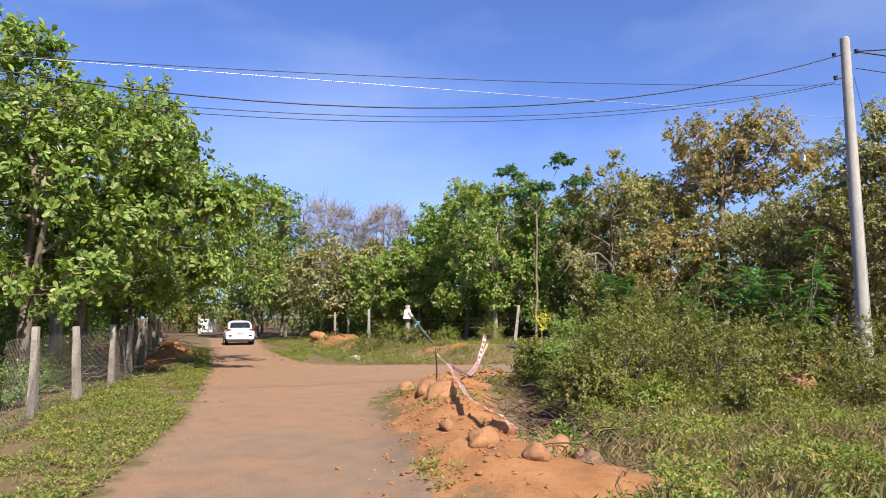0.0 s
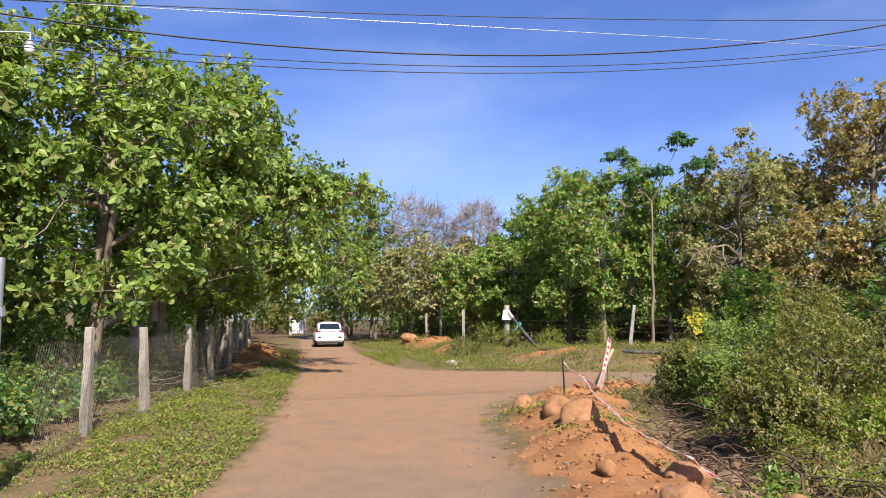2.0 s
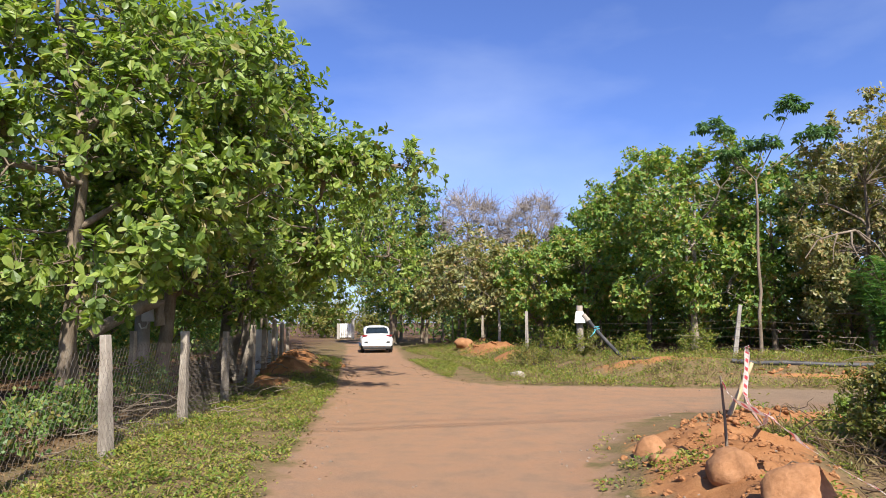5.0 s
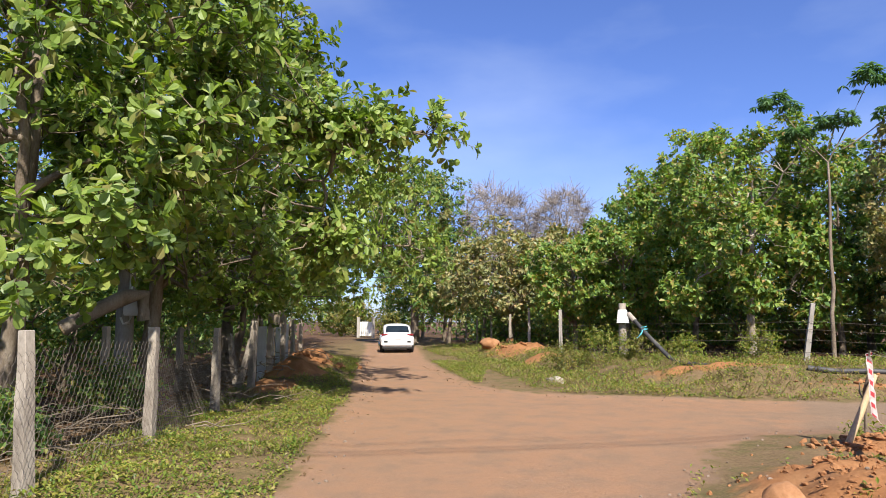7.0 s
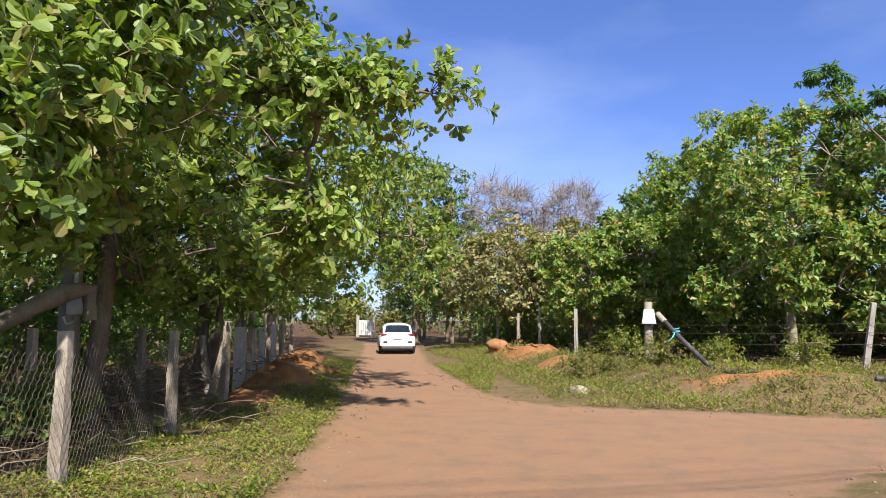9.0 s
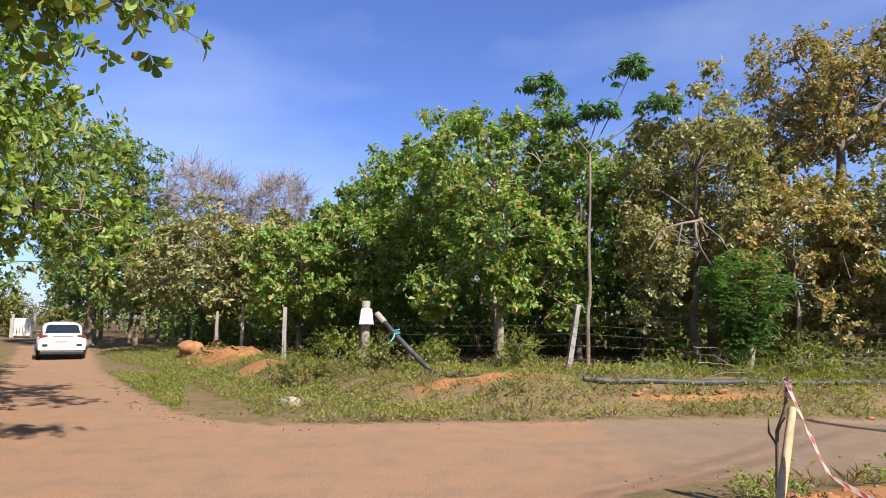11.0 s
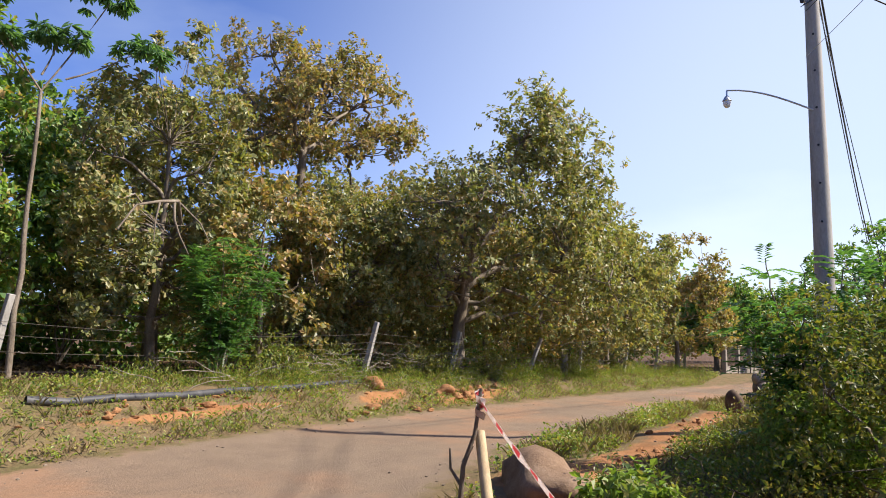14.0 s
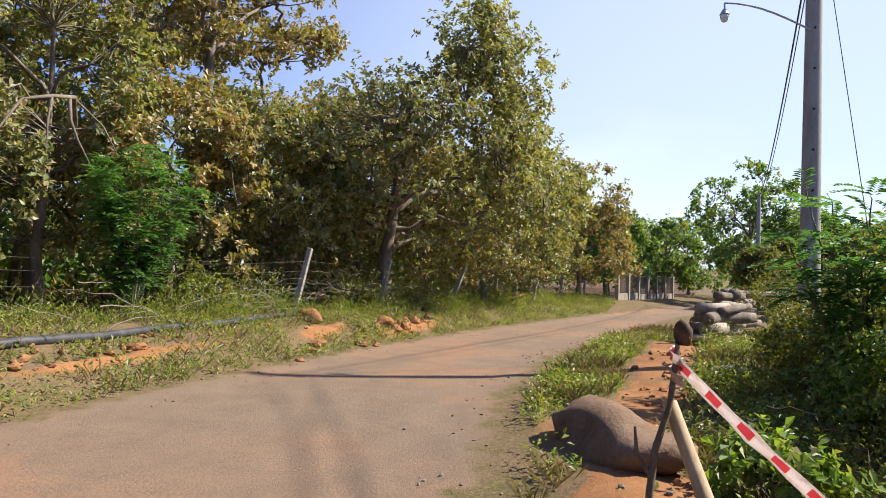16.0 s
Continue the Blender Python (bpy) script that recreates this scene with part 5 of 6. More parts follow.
# ---- poles, lamps and wires ----
def pole(x, y, top, r0, r1, label, holes=True, lean=(0, 0)):
    z = ground_z(x, y)
    e = root("utility_pole", x, y, z, label, "utility pole")
    v, f = tube_mesh([(bent((0, 0, -0.2), (lean[0], lean[1], top - z), 12), (r0, r1))], 20)
    mesh_ob("shaft", v, f, CONCRETE_PALE, e, smooth=True)
    bm = bmesh.new()
    bmesh.ops.create_cone(bm, cap_ends=True, segments=20, radius1=r1 * 1.02, radius2=r1 * 0.8, depth=0.04, matrix=Matrix.Translation((lean[0], lean[1], top - z)))
    part("cap", bm, CONCRETE_PALE, e)
    if holes:
        for k in range(9):
            hz = 1.2 + k * 0.62
            rr = r0 + (r1 - r0) * hz / (top - z)
            bm = bmesh.new()
            bmesh.ops.create_cone(bm, cap_ends=True, segments=10, radius1=0.018, radius2=0.018, depth=0.02, matrix=Matrix.Translation((-rr + lean[0] * hz / (top - z), 0.0, hz)) @ Matrix.Rotation(radians(90), 4, "Y"))
            part("bolt_hole", bm, CABLE, e)
    return e


def insulator(parent, x, y, z, side):
    bm = bmesh.new()
    bmesh.ops.create_cone(bm, cap_ends=True, segments=10, radius1=0.035, radius2=0.05, depth=0.09, matrix=Matrix.Translation((x + side[0] * 0.16, y + side[1] * 0.16, z)))
    part("insulator", bm, CABLE, parent)
    v, f = tube_mesh([(bent((x, y, z - 0.03), (x + side[0] * 0.16, y + side[1] * 0.16, z - 0.04), 3), (0.014, 0.014))], 6)
    mesh_ob("bracket", v, f, STEEL, parent)


def bulb_lamp(parent, a, b, drop=0.0):
    """A thin arm that ends in a hanging bulb in a small hood."""
    mid = [(a[0] + (b[0] - a[0]) * s, a[1] + (b[1] - a[1]) * s, a[2] + (b[2] - a[2]) * math.sin(s * 1.57)) for s in np.linspace(0, 1, 8)]
    v, f = tube_mesh([(np.array(mid), (0.016, 0.014)), (np.array([b, (b[0], b[1], b[2] - 0.12)]), (0.014, 0.014))], 8)
    mesh_ob("lamp_arm", v, f, STEEL, parent, smooth=True)
    bm = bmesh.new()
    bmesh.ops.create_cone(bm, cap_ends=True, segments=16, radius1=0.075, radius2=0.03, depth=0.08, matrix=Matrix.Translation((b[0], b[1], b[2] - 0.14)))
    part("lamp_hood", bm, STEEL, parent)
    bm = bmesh.new()
    bmesh.ops.create_uvsphere(bm, u_segments=14, v_segments=10, radius=0.065, matrix=Matrix.Translation((b[0], b[1], b[2] - 0.22)) @ Matrix.Diagonal((1, 1, 1.25, 1)))
    part("bulb", bm, WHITE, parent, "white glass bulb", True)


PX, PY, PTOP = 9.75, 15.4, 7.95
main_pole = pole(PX, PY, PTOP, 0.16, 0.10, "tall pale grey concrete utility pole with bolt holes")
pz = ground_z(PX, PY)
bulb_lamp(main_pole, (-0.1, 0.05, 5.2 - pz), (-0.42, 1.3, 5.62 - pz))
insulator(main_pole, -0.08, 0.05, 7.6 - pz, (-0.7, 0.5))
insulator(main_pole, -0.08, 0.05, 7.05 - pz, (-0.7, 0.5))
insulator(main_pole, 0.08, -0.05, 7.6 - pz, (0.7, -0.3))
LX, LY, LTOP = -10.35, 19.4, 8.4
left_pole = pole(LX, LY, LTOP, 0.17, 0.10, "concrete utility pole half hidden among cashew branches", False)
lz = ground_z(LX, LY)
insulator(left_pole, 0.08, -0.05, 7.7 - lz, (0.7, -0.5))
bm = box_bm(0.42, 0.24, 0.30, 0.02, (0.30, -0.08, 1.78 - lz))
meter = part("meter_box", bm, WHITE, left_pole, "white electric meter box")
part("cover", box_bm(0.36, 0.012, 0.2, 0.004, (0.30, -0.208, 1.8 - lz)), WHITE, meter)
v, f = tube_mesh([(np.array([(0.17, -0.1, 3.4 - lz), (0.17, -0.1, 1.95 - lz)]), (0.03, 0.03)), (np.array([(0.2, -0.1, 1.62 - lz), (0.16, -0.1, 1.5 - lz), (0.06, -0.12, 1.48 - lz), (0.02, -0.14, 1.6 - lz)]), (0.028, 0.028))], 8)
mesh_ob("conduit", v, f, WHITE, left_pole, "white plastic conduit", True)
for cz in (5.6, 6.3):
    bm = bmesh.new()
    bmesh.ops.create_cone(bm, cap_ends=True, segments=12, radius1=0.11, radius2=0.13, depth=0.28, matrix=Matrix.Translation((-0.05, -0.25, cz - lz)))
    part("junction_can", bm, WHITE, left_pole)
side_pole = pole(-8.3, 10.2, 5.6, 0.09, 0.06, "slim concrete pole carrying a lamp beside the gate", False)
bulb_lamp(side_pole, (0.03, 0.0, 5.1), (1.4, 0.5, 5.35))
far_pole = pole(37.8, 13.1, 5.6, 0.15, 0.09, "distant concrete utility pole beside the road", False)

RX, RY = -16.0, 6.4
road_pole = pole(RX - 0.15, RY - 0.05, 7.6, 0.16, 0.10, "concrete utility pole carrying the cables over the road", False)
CABLES = [((PX - 0.2, PY + 0.12, 7.56), (RX, RY, 7.28), 0.012, 2.29), ((PX - 0.2, PY + 0.12, 6.96), (RX, RY, 6.17), 0.007, 1.62), ((PX - 0.2, PY + 0.16, 6.93), (RX, RY, 6.14), 0.007, 1.68),
          ((PX - 0.1, PY + 0.1, 6.88), (RX, RY, 5.18), 0.007, 0.41), ((PX + 0.15, PY - 0.1, 7.6), (37.8, 13.1, 5.4), 0.02, 0.8), ((PX + 0.15, PY - 0.1, 7.2), (37.8, 13.1, 5.2), 0.012, 0.9),
          ((PX + 0.15, PY - 0.1, 7.6), (22.0, 3.0, 6.4), 0.014, 0.7), ((PX + 0.1, PY - 0.1, 7.0), (PX + 0.6, PY - 1.2, 0.2), 0.007, 0.0)]
for a, b, r, sg in CABLES:
    strung("overhead_cable", "black overhead cable hanging in a long curve", [a, b], r, sg, CABLE, "cable", 30)
strung("overhead_wire", "thin pale twisted wire above the road", [(PX - 0.1, PY + 0.12, 6.1), (RX, RY, 5.1)], 0.0045, 0.05, STEEL, "cable", 30)
strung("overhead_cable", "thin line across the road between the trees", [(-9.6, 47, 4.4), (-18.5, 44, 4.2)], 0.02, 0.25, CABLE, "cable", 12)


# ---- pipe, notice and tape on the verge ----
def ground_path(pts, lift):
    return np.array([(x, y, ground_z(x, y) + lift) for x, y in pts])


pp = ground_path([(2.7, 24.5), (3.2, 24.4), (3.9, 24.3), (5.0, 24.3), (6.1, 24.35), (7.4, 24.4), (8.6, 24.4), (9.75, 24.3)], 0.05)
v, f = tube_mesh([(pp, (0.058, 0.058))], 12)
tagged(mesh_ob("plastic_pipe", v, f, PIPE, smooth=True), "long black plastic pipe lying along the bank", "pipe")
zz = ground_z(0.1, 26.2)
e = root("bent_pipe", 0.1, 26.2, zz, "black pipe rising from the earth and tied with cyan rope", "pipe")
v, f = tube_mesh([(np.array([(0.75, -0.75, 0.03), (0.35, -0.4, 0.05), (0.05, -0.05, 0.07), (-0.1, 0.15, 0.2), (-0.6, 0.9, 0.78), (-0.85, 1.3, 1.12)]), (0.06, 0.055))], 10)
mesh_ob("pipe", v, f, PIPE, e, smooth=True)
v, f = tube_mesh([(np.array([(-0.83, 1.27, 1.08), (-0.98, 1.5, 1.28)]), (0.075, 0.07))], 10)
mesh_ob("pipe_end", v, f, STONE, e, "pale grey pipe end")
rng = np.random.default_rng(8)
paths = [(np.array([(-0.62 + 0.08 * math.cos(a), 0.92 + 0.08 * math.sin(a), 0.8 + 0.012 * a) for a in np.linspace(0, 12, 30)]), (0.01, 0.01))]
for i in range(3):
    paths.append((bent((-0.66, 0.86, 0.85), (-0.72 - 0.05 * i, 0.72, 0.74 - 0.05 * i), 5, 0.03), (0.009, 0.005)))
v, f = tube_mesh(paths, 5)
mesh_ob("rope", v, f, CYAN, e, "frayed cyan rope")
nb = root("notice_box", -1.0, 29.02, ground_z(-1.0, 29.15) + 1.28, "white plastic box fixed to the corner post", "box")
bm = box_bm(0.34, 0.12, 0.36, 0.02, (0, -0.06, 0))
for vv in bm.verts:
    if vv.co.z > 0:
        vv.co.x *= 0.75
part("body", bm, WHITE, nb)
part("rim", box_bm(0.36, 0.14, 0.03, 0.008, (0, -0.06, -0.19)), WHITE, nb)


def tape_mat():
    m, t, p = base_mat("warning_tape", 0.4, 0.4)
    uv = t.nodes.new("ShaderNodeUVMap")
    sep = t.nodes.new("ShaderNodeSeparateXYZ")
    wire(t, uv.outputs[0], sep.inputs[0])
    fr = maths(t, "FRACT", maths(t, "MULTIPLY", sep.outputs[0], 5.5))
    mark = maths(t, "MULTIPLY", maths(t, "LESS_THAN", fr, 0.42), maths(t, "MULTIPLY", maths(t, "GREATER_THAN", sep.outputs[1], 0.2), maths(t, "LESS_THAN", sep.outputs[1], 0.8)))
    dirtn = noise_node(t, 14, 5)
    col = mixed(t, mark, mixed(t, span(t, dirtn, 0.4, 0.8), (0.78, 0.70, 0.68), (0.62, 0.50, 0.42)), (0.62, 0.08, 0.10))
    wire(t, col, p.inputs["Base Color"])
    tr = t.nodes.new("ShaderNodeBsdfTranslucent")
    wire(t, col, tr.inputs["Color"])
    mx = t.nodes.new("ShaderNodeMixShader")
    mx.inputs[0].default_value = 0.25
    wire(t, p.outputs[0], mx.inputs[1])
    wire(t, tr.outputs[0], mx.inputs[2])
    wire(t, mx.outputs[0], t.nodes["Material Output"].inputs["Surface"])
    return m


TAPE = tape_mat()


def tape(pts, w, label, twist=0.0, turn0=0.0):
    """A crumpled plastic ribbon."""
    pts = np.array(pts, float)
    n = len(pts)
    bm = bmesh.new()
    uvl = bm.loops.layers.uv.new("UVMap")
    tan = np.gradient(pts, axis=0)
    cum = np.r_[0, np.cumsum(np.linalg.norm(np.diff(pts, axis=0), axis=1))]
    rows = []
    rng = np.random.default_rng(int(w * 1e4) + n)
    for i in range(n):
        t = Vector(tan[i]).normalized()
        s = t.cross(Vector((0, 0, 1))).normalized() if abs(t.z) < 0.95 else Vector((1, 0, 0))
        u = s.cross(t)
        a = turn0 + twist * i / n + rng.normal(0, 0.12)
        c = Vector(pts[i])
        rows.append([bm.verts.new(c + (u * math.cos(a) + s * math.sin(a)) * w * k + s * rng.normal(0, 0.004)) for k in (-0.5, 0, 0.5)])
    for i in range(n - 1):
        for j in range(2):
            fc = bm.faces.new((rows[i][j], rows[i + 1][j], rows[i + 1][j + 1], rows[i][j + 1]))
            for lp, (du, dv) in zip(fc.loops, ((0, 0), (1, 0), (1, 1), (0, 1))):
                lp[uvl].uv = (cum[i + du], (j + dv) / 2)
    bmesh.ops.solidify(bm, geom=bm.faces[:], thickness=0.0015)
    tagged(part("warning_tape", bm, TAPE, None, "", True), label, "tape")


def stick(name, pts, r, label, mat=WOOD, twigs=()):
    e = root(name, pts[0][0], pts[0][1], pts[0][2], label, "stick")
    o = np.array(pts[0])
    v, f = tube_mesh([(np.array(pts) - o, r)], 8)
    mesh_ob("shaft", v, f, mat, e, smooth=True)
    for tw in twigs:
        v, f = tube_mesh([(np.array(tw) - o, (r[0] * 0.7, r[0] * 0.35))], 6)
        mesh_ob("side_twig", v, f, mat, e, smooth=True)


S2 = (1.44, 17.35)
g2 = ground_z(1.40, 17.48)
stick("marker_stick", [(1.40, 17.48, g2 - 0.05), (1.40, 17.46, 0.5), (1.39, 17.44, 0.7), (1.43, 17.38, 0.9), (1.45, 17.35, 1.18)], (0.02, 0.012), "thin forked brown stick holding striped tape", BARK,
      [[(1.40, 17.46, 0.58), (1.37, 17.52, 0.68), (1.38, 17.53, 0.8)], [(1.39, 17.44, 0.72), (1.44, 17.40, 0.82)]])
stick("marker_stake", [(1.03, 17.02, ground_z(1.03, 17.02) - 0.05), (1.28, 17.21, 0.5), (1.5, 17.38, 0.9)], (0.04, 0.034), "pale peeled wooden stake leaning beside the forked stick")
S1 = (0.24, 13.1)
g1 = ground_z(*S1)
stick("marker_stick", [(S1[0], S1[1], g1 - 0.05), (S1[0] - 0.01, S1[1], g1 + 0.35), (S1[0] - 0.03, S1[1], g1 + 0.72)], (0.016, 0.01), "short thin stick holding striped tape on the mound", BARK)
M = (0.88, 14.4, ground_z(0.88, 14.4) + 0.08)
tape(np.concatenate([bent((S2[0], S2[1], 1.1), (1.22, 16.66, 0.5), 10, 0.02), bent((1.22, 16.66, 0.5), M, 10, 0.04)[1:]]), 0.095, "white and red striped tape tied to a forked stick", 0.25, 0.6)
tape([(S2[0] + 0.03 * math.cos(a), S2[1] + 0.03 * math.sin(a), 1.16 - 0.014 * a) for a in np.linspace(0, 12, 26)], 0.045, "white tape wound round the top of a stick", 0.3)


def over(x, y, z):
    return (x, y, max(z, ground_z(x, y) + 0.07))


run = [(S1[0] - 0.02, S1[1] - 0.02, g1 + 0.66), over(0.30, 12.95, g1 + 0.5), over(0.44, 12.4, 0.76), over(0.52, 11.6, 0.62), over(0.61, 10.6, 0.54), over(0.66, 9.6, 0.5), over(0.8, 9.0, 0.46), over(1.0, 8.6, 0.4), over(1.2, 8.3, 0.25)]
fine_run = np.concatenate([bent(a, b, 6, 0.01)[:-1] for a, b in zip(run, run[1:])])
tape(fine_run, 0.12, "crumpled white striped tape trailing over the earth mound", 0.5, 0.75)
tape(bent(run[2], M, 12, 0.03), 0.07, "striped tape lying between the sticks", 0.5, 0.8)


# ---- cut branch, logs, stones ----
stub = root("cut_branch", -9.8, 19.2, ground_z(-9.8, 19.2), "thick sawn-off cashew branch with a pale cut end", "branch")
v, f = tube_mesh([(np.array([(0.02, 0.02, 1.5), (-0.02, 0, 1.95), (-0.2, -0.25, 1.93), (-0.45, -0.5, 1.74), (-0.68, -0.72, 1.55), (-0.9, -0.95, 1.36)]), (0.15, 0.15, 0.145, 0.13, 0.125, 0.13))], 12)
mesh_ob("bough", v, f, BARK_PALE, stub, smooth=True)
bm = bmesh.new()
bmesh.ops.create_cone(bm, cap_ends=True, segments=14, radius1=0.128, radius2=0.122, depth=0.03, matrix=look((-0.905, -0.955, 1.355), (-0.45, -0.5, 1.74)))
part("cut_face", bm, WOOD, stub, "pale sawn wood")

LOG_DIR = Vector((0.72, -0.69, 0)).normalized()
LOGS = []
for cx_, cy_, n_ in ((13.3, 17.2, 4), (16.2, 16.9, 5), (19.4, 16.3, 5)):
    for lv_ in range(n_):
        for k_ in range(2):
            LOGS.append((cx_ + 0.13 * lv_ + 0.3 * k_ + 0.1 * ((k_ * 7 + lv_ * 3) % 5), cy_ - 0.10 * lv_ - 0.32 * k_ * 0.9, 0.13 + 0.012 * ((k_ * 5 + lv_ * 7) % 5), lv_))
for i, (lx_, ly_, lr_, lv_) in enumerate(LOGS):
    bm = bmesh.new()
    L = 0.75 + 0.8 * ((i * 37) % 11) / 11
    lr_ *= 0.66 + 0.4 * ((i * 53) % 7) / 7
    bmesh.ops.create_cone(bm, cap_ends=True, segments=14, radius1=lr_, radius2=lr_ * (0.65 + 0.3 * ((i * 31) % 5) / 5), depth=L, matrix=Matrix.Rotation(radians(90), 4, "Y"))
    bmesh.ops.subdivide_edges(bm, edges=[e_ for e_ in bm.edges if e_.calc_length() > 1], cuts=5)
    for vv in bm.verts:
        k = noise.noise(vv.co * 3 + Vector((i * 5.0, 0, 0)))
        vv.co.y *= 1 + 0.14 * k
        vv.co.z *= 1 + 0.14 * k
    ob = part("cut_log", bm, (BARK_PALE, BARK, BARK)[i * 7 % 3], None, "", True)
    zz = ground_z(lx_, ly_) + 0.12 + lv_ * 0.225
    ob.matrix_basis = pose(lx_ + LOG_DIR.x * (L / 2 + 0.3 * ((i * 17) % 5) / 5), ly_ + LOG_DIR.y * (L / 2 + 0.3 * ((i * 17) % 5) / 5), zz, 0, ((i * 41) % 7 - 3) * 1.5, math.degrees(math.atan2(LOG_DIR.y, LOG_DIR.x)) + ((i * 29) % 13 - 6) * 4.2)
    tagged(ob, "pale cut log stacked beside the road", "log", "logs stacked beside the road")

bm = rock_bm(0.2, 0.19, 0.3, 5, 3, 0.25)
ob = part("tree_stump", bm, BARK_DARK, None, "", True)
ob.matrix_basis = pose(13.1, 17.15, ground_z(13.1, 17.15) + 0.2, 0, 0, 30)
tagged(ob, "dark weathered stump standing before the stacked logs", "stump")


# ---- far end of the side road ----
def bar_fence(x0, y0, x1, y1, n, h):
    e = root("bar_fence", x0, y0, ground_z(x0, y0), "low walled fence with concrete posts and dark bars", "fence")
    dx, dy = x1 - x0, y1 - y0
    ang = math.atan2(dy, dx)
    for i in range(n + 1):
        s = i / n
        dz = ground_z(x0 + dx * s, y0 + dy * s) - ground_z(x0, y0)
        p = part("post", box_bm(0.22, 0.22, h + 0.2, 0.02, (0, 0, (h - 0.2) / 2)), CONCRETE, e)
        p.matrix_basis = pose(dx * s, dy * s, dz, 0, 0, math.degrees(ang))
        if i < n:
            L = math.hypot(dx, dy) / n
            w = part("low_wall", box_bm(L - 0.24, 0.12, 0.4, 0.01, (L / 2, 0, 0.12)), CONCRETE, e)
            w.matrix_basis = pose(dx * s, dy * s, dz, 0, 0, math.degrees(ang))
            r = part("rail", box_bm(L - 0.24, 0.05, 0.06, 0.01, (L / 2, 0, h - 0.12)), WIRE, e)
            r.matrix_basis = w.matrix_basis.copy()
            for j in range(10):
                b = part("bar", box_bm(0.025, 0.025, h - 0.45, 0.0, (0.2 + j * (L - 0.4) / 9, 0, 0.3 + (h - 0.45) / 2)), WIRE, e)
                b.matrix_basis = w.matrix_basis.copy()


bar_fence(37.5, 20.3, 46.5, 17.4, 6, 1.5)
wz = ground_z(30, 12.0)
e = root("garden_wall", 30, 12.2, wz, "pale rendered garden wall behind the weeds", "wall")
ob = part("wall_body", box_bm(12, 0.2, 1.9, 0.02, (0, 0, 0.9)), CONCRETE_PALE, e)
part("coping", box_bm(12.1, 0.3, 0.08, 0.015, (0, 0, 1.89)), CONCRETE_PALE, e)
e.matrix_basis = pose(31, 11.8, wz, 0, 0, -12)
ge = root("white_gate", -23.6, 71.5, ground_z(-23.6, 71.5), "white barred metal gate at the road's far end", "gate")
for nm, bx in (("gate_post", -0.75), ("gate_post", 0.75)):
    part(nm, box_bm(0.25, 0.25, 2.0, 0.02, (bx, 0, 1.0)), CONCRETE_PALE, ge)
for j in range(6):
    part("bar", box_bm(0.16, 0.04, 1.35, 0.0, (-0.52 + j * 0.21, 0, 0.85)), WHITE, ge)
for zr in (0.3, 1.5):
    part("rail", box_bm(1.3, 0.05, 0.08, 0.0, (0, 0.045, zr)), WHITE, ge)


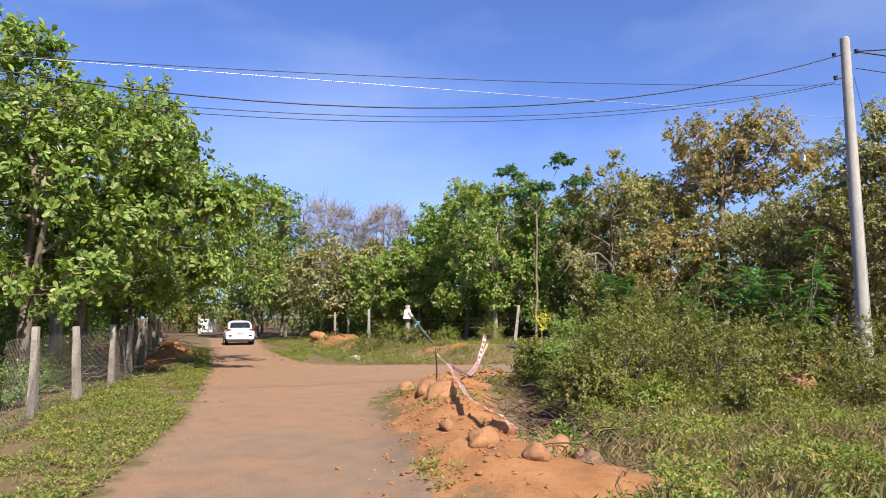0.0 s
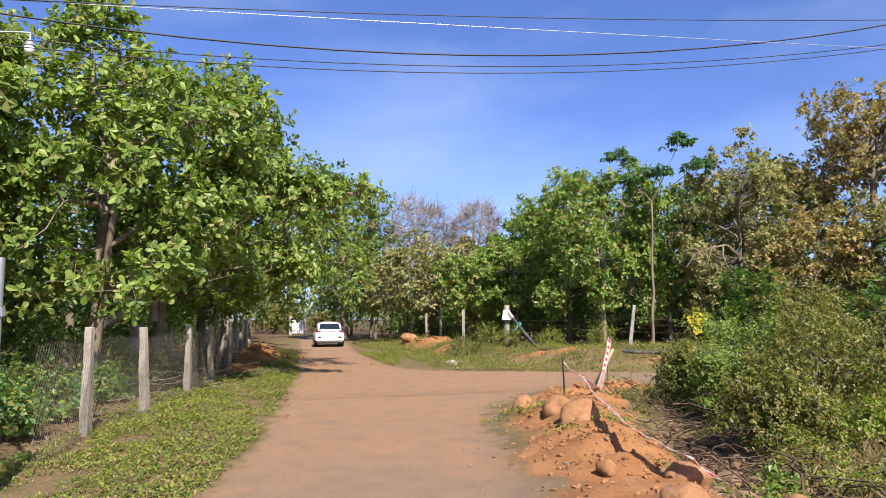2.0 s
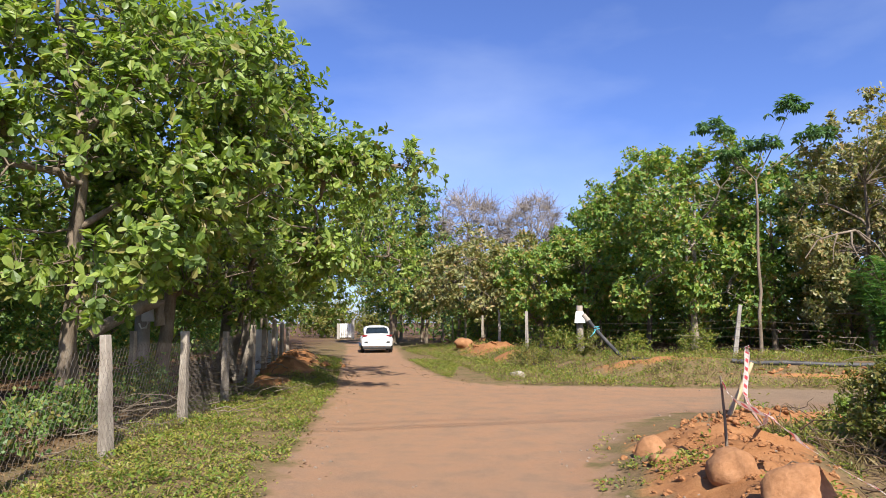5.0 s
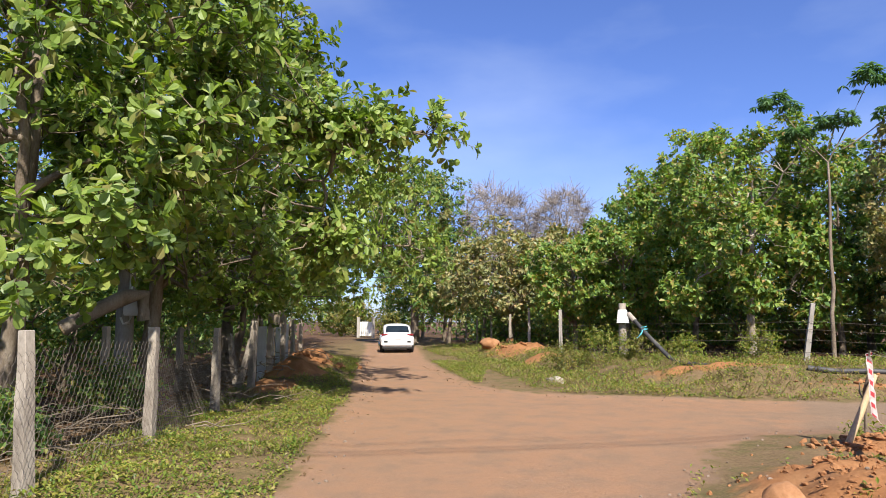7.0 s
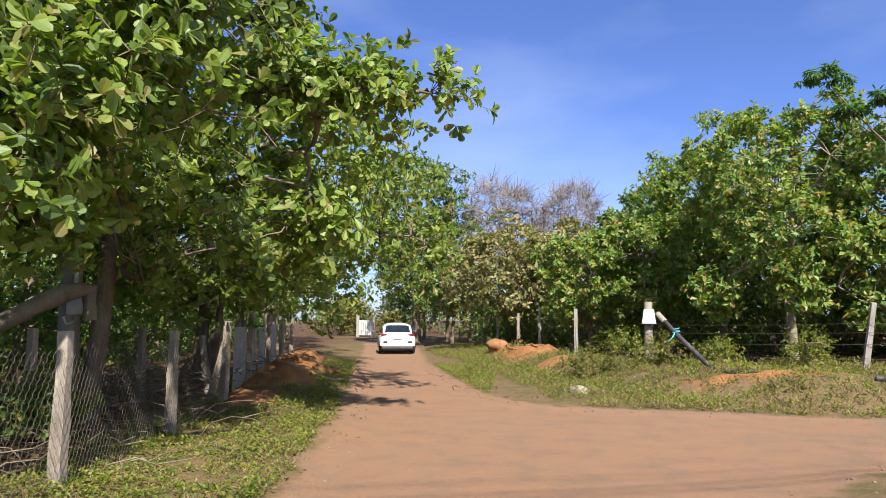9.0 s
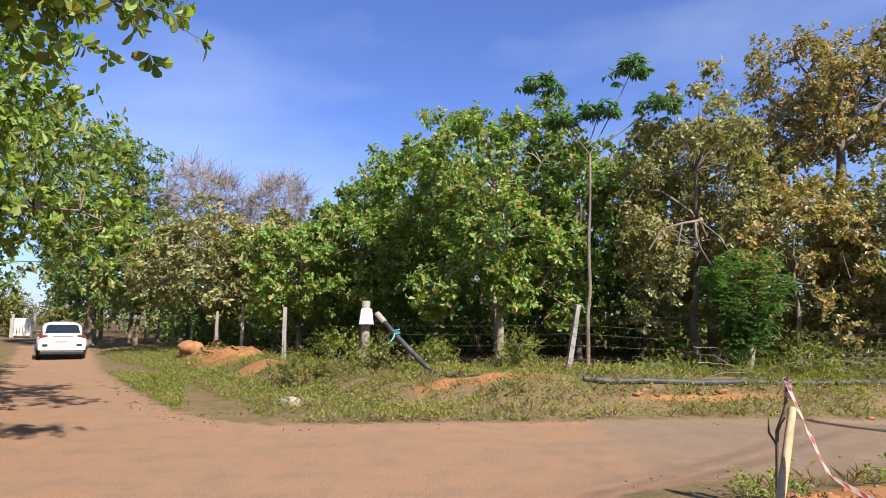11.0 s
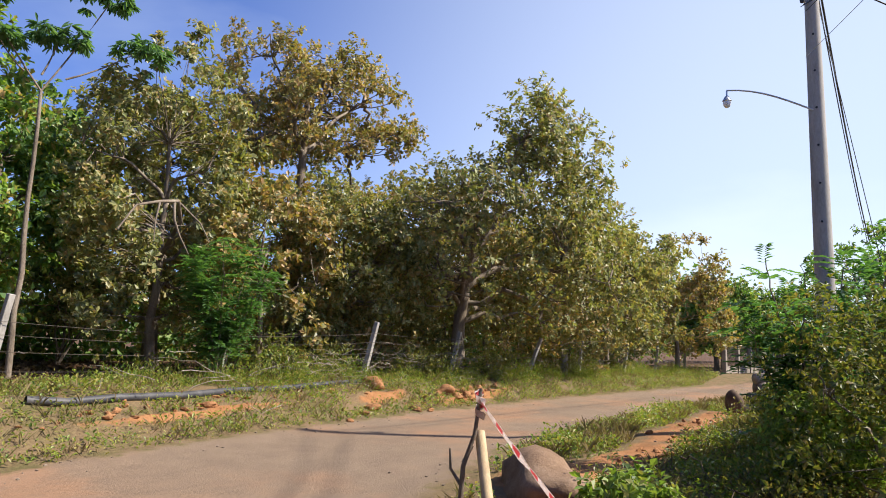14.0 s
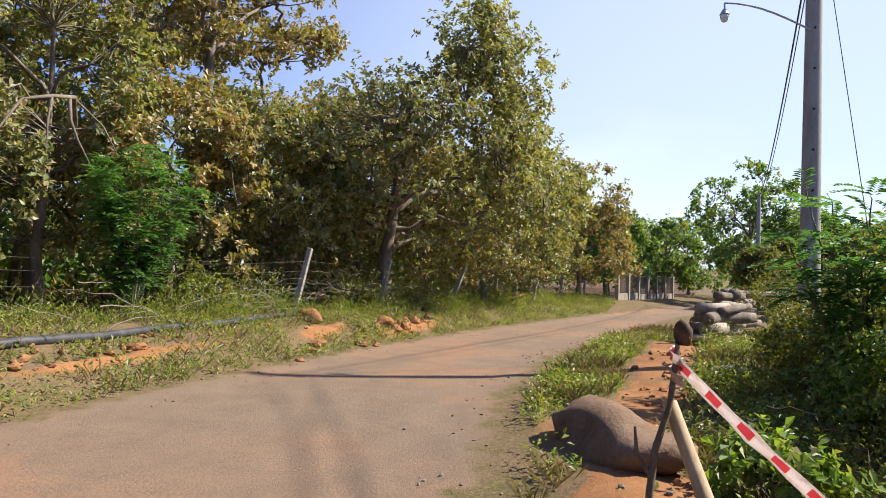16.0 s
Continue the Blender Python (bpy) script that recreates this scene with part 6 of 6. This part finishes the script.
# ---- the parked car ----
def car(x, y, turn):
    e = root("car", x, y, ground_z(x, y), "white sedan car parked on the road", "car", turn=turn)

    def loft(sections, sides=24, power=3.2):
        vs, fs = [], []
        for (yy, hw, z0, z1) in sections:
            for k in range(sides):
                a = 2 * math.pi * k / sides
                c, s = math.cos(a), math.sin(a)
                vs.append((hw * math.copysign(abs(c) ** (2 / power), c), yy, (z0 + z1) / 2 + (z1 - z0) / 2 * math.copysign(abs(s) ** (2 / power), s)))
        n = len(sections)
        for i in range(n - 1):
            for k in range(sides):
                j = (k + 1) % sides
                fs.append((i * sides + k, (i + 1) * sides + k, (i + 1) * sides + j, i * sides + j))
        fs.append(tuple(range(sides)))
        fs.append(tuple(reversed(range((n - 1) * sides, n * sides))))
        return vs, fs

    v, f = loft([(0.0, 0.70, 0.34, 0.86), (0.06, 0.80, 0.27, 0.95), (0.25, 0.86, 0.24, 0.99), (0.8, 0.87, 0.22, 1.0), (2.2, 0.87, 0.2, 0.98), (3.2, 0.86, 0.22, 0.95), (3.9, 0.80, 0.26, 0.82), (4.15, 0.66, 0.32, 0.68)])
    mesh_ob("body", v, f, PAINT, e, smooth=True)
    v, f = loft([(0.12, 0.66, 0.88, 1.0), (0.55, 0.69, 0.9, 1.33), (0.9, 0.70, 0.9, 1.43), (1.5, 0.70, 0.9, 1.46), (2.1, 0.68, 0.9, 1.42), (2.95, 0.64, 0.88, 0.98)], 32, 3.0)
    mesh_ob("cabin", v, f, PAINT, e, smooth=True)

    def panel(name, pts, mat, label=""):
        bm = bmesh.new()
        fc = bm.faces.new([bm.verts.new(p) for p in pts])
        bmesh.ops.solidify(bm, geom=[fc], thickness=0.015)
        part(name, bm, mat, e, label)

    panel("rear_window", [(-0.60, 0.12, 1.03), (0.60, 0.12, 1.03), (0.54, 0.46, 1.31), (0.42, 0.5, 1.35), (-0.42, 0.5, 1.35), (-0.54, 0.46, 1.31)], GLASS_DARK, "dark tinted rear window")
    for sg in (-1, 1):
        panel("side_window", [(sg * 0.665, 0.6, 1.02), (sg * 0.665, 2.5, 1.02), (sg * 0.645, 2.1, 1.34), (sg * 0.645, 0.8, 1.38)], GLASS_DARK)
        part("tail_light", box_bm(0.32, 0.10, 0.1, 0.03, (sg * 0.64, 0.06, 0.9)), RED_LAMP, e, "red tail light")
        part("fog_reflector", box_bm(0.13, 0.05, 0.05, 0.01, (sg * 0.62, 0.02, 0.47)), RED_LAMP, e)
        part("mirror", box_bm(0.16, 0.09, 0.12, 0.03, (sg * 0.93, 2.55, 1.0)), RUBBER, e)
        for yy in (0.78, 3.3):
            bm = bmesh.new()
            bmesh.ops.create_cone(bm, cap_ends=True, segments=24, radius1=0.31, radius2=0.31, depth=0.2, matrix=Matrix.Translation((sg * 0.755, yy, 0.31)) @ Matrix.Rotation(radians(90), 4, "Y"))
            bmesh.ops.bevel(bm, geom=[ed for ed in bm.edges if len(ed.link_faces) == 2 and ed.calc_face_angle(0) > 1], offset=0.03, segments=2, affect="EDGES")
            w = part("wheel", bm, RUBBER, e, "black tyre")
            bm = bmesh.new()
            bmesh.ops.create_cone(bm, cap_ends=True, segments=20, radius1=0.2, radius2=0.17, depth=0.04, matrix=Matrix.Translation((sg * 0.88, yy, 0.31)) @ Matrix.Rotation(radians(90 * sg), 4, "Y"))
            part("rim", bm, CHROME, w, "silver rim")
    part("rear_bumper", box_bm(1.6, 0.18, 0.32, 0.07, (0, 0.03, 0.47)), PAINT, e)
    part("lower_valance", box_bm(1.5, 0.12, 0.14, 0.03, (0, 0.06, 0.27)), RUBBER, e, "dark lower bumper")
    part("number_plate", box_bm(0.42, 0.02, 0.15, 0.005, (0, -0.035, 0.78)), WHITE, e, "blank pale number plate")
    part("chrome_strip", box_bm(0.7, 0.02, 0.03, 0.005, (0, -0.01, 0.90)), CHROME, e)
    for sg in (-1, 1):
        part("bumper_vent", box_bm(0.2, 0.06, 0.1, 0.02, (sg * 0.58, -0.05, 0.56)), RUBBER, e, "dark bumper inset")
    v, f = tube_mesh([(np.array([(0, 1.0, 1.47), (0, 0.9, 1.62)]), (0.012, 0.006))], 6)
    mesh_ob("antenna", v, f, RUBBER, e)


car(-11.5, 41.3, 19.0)
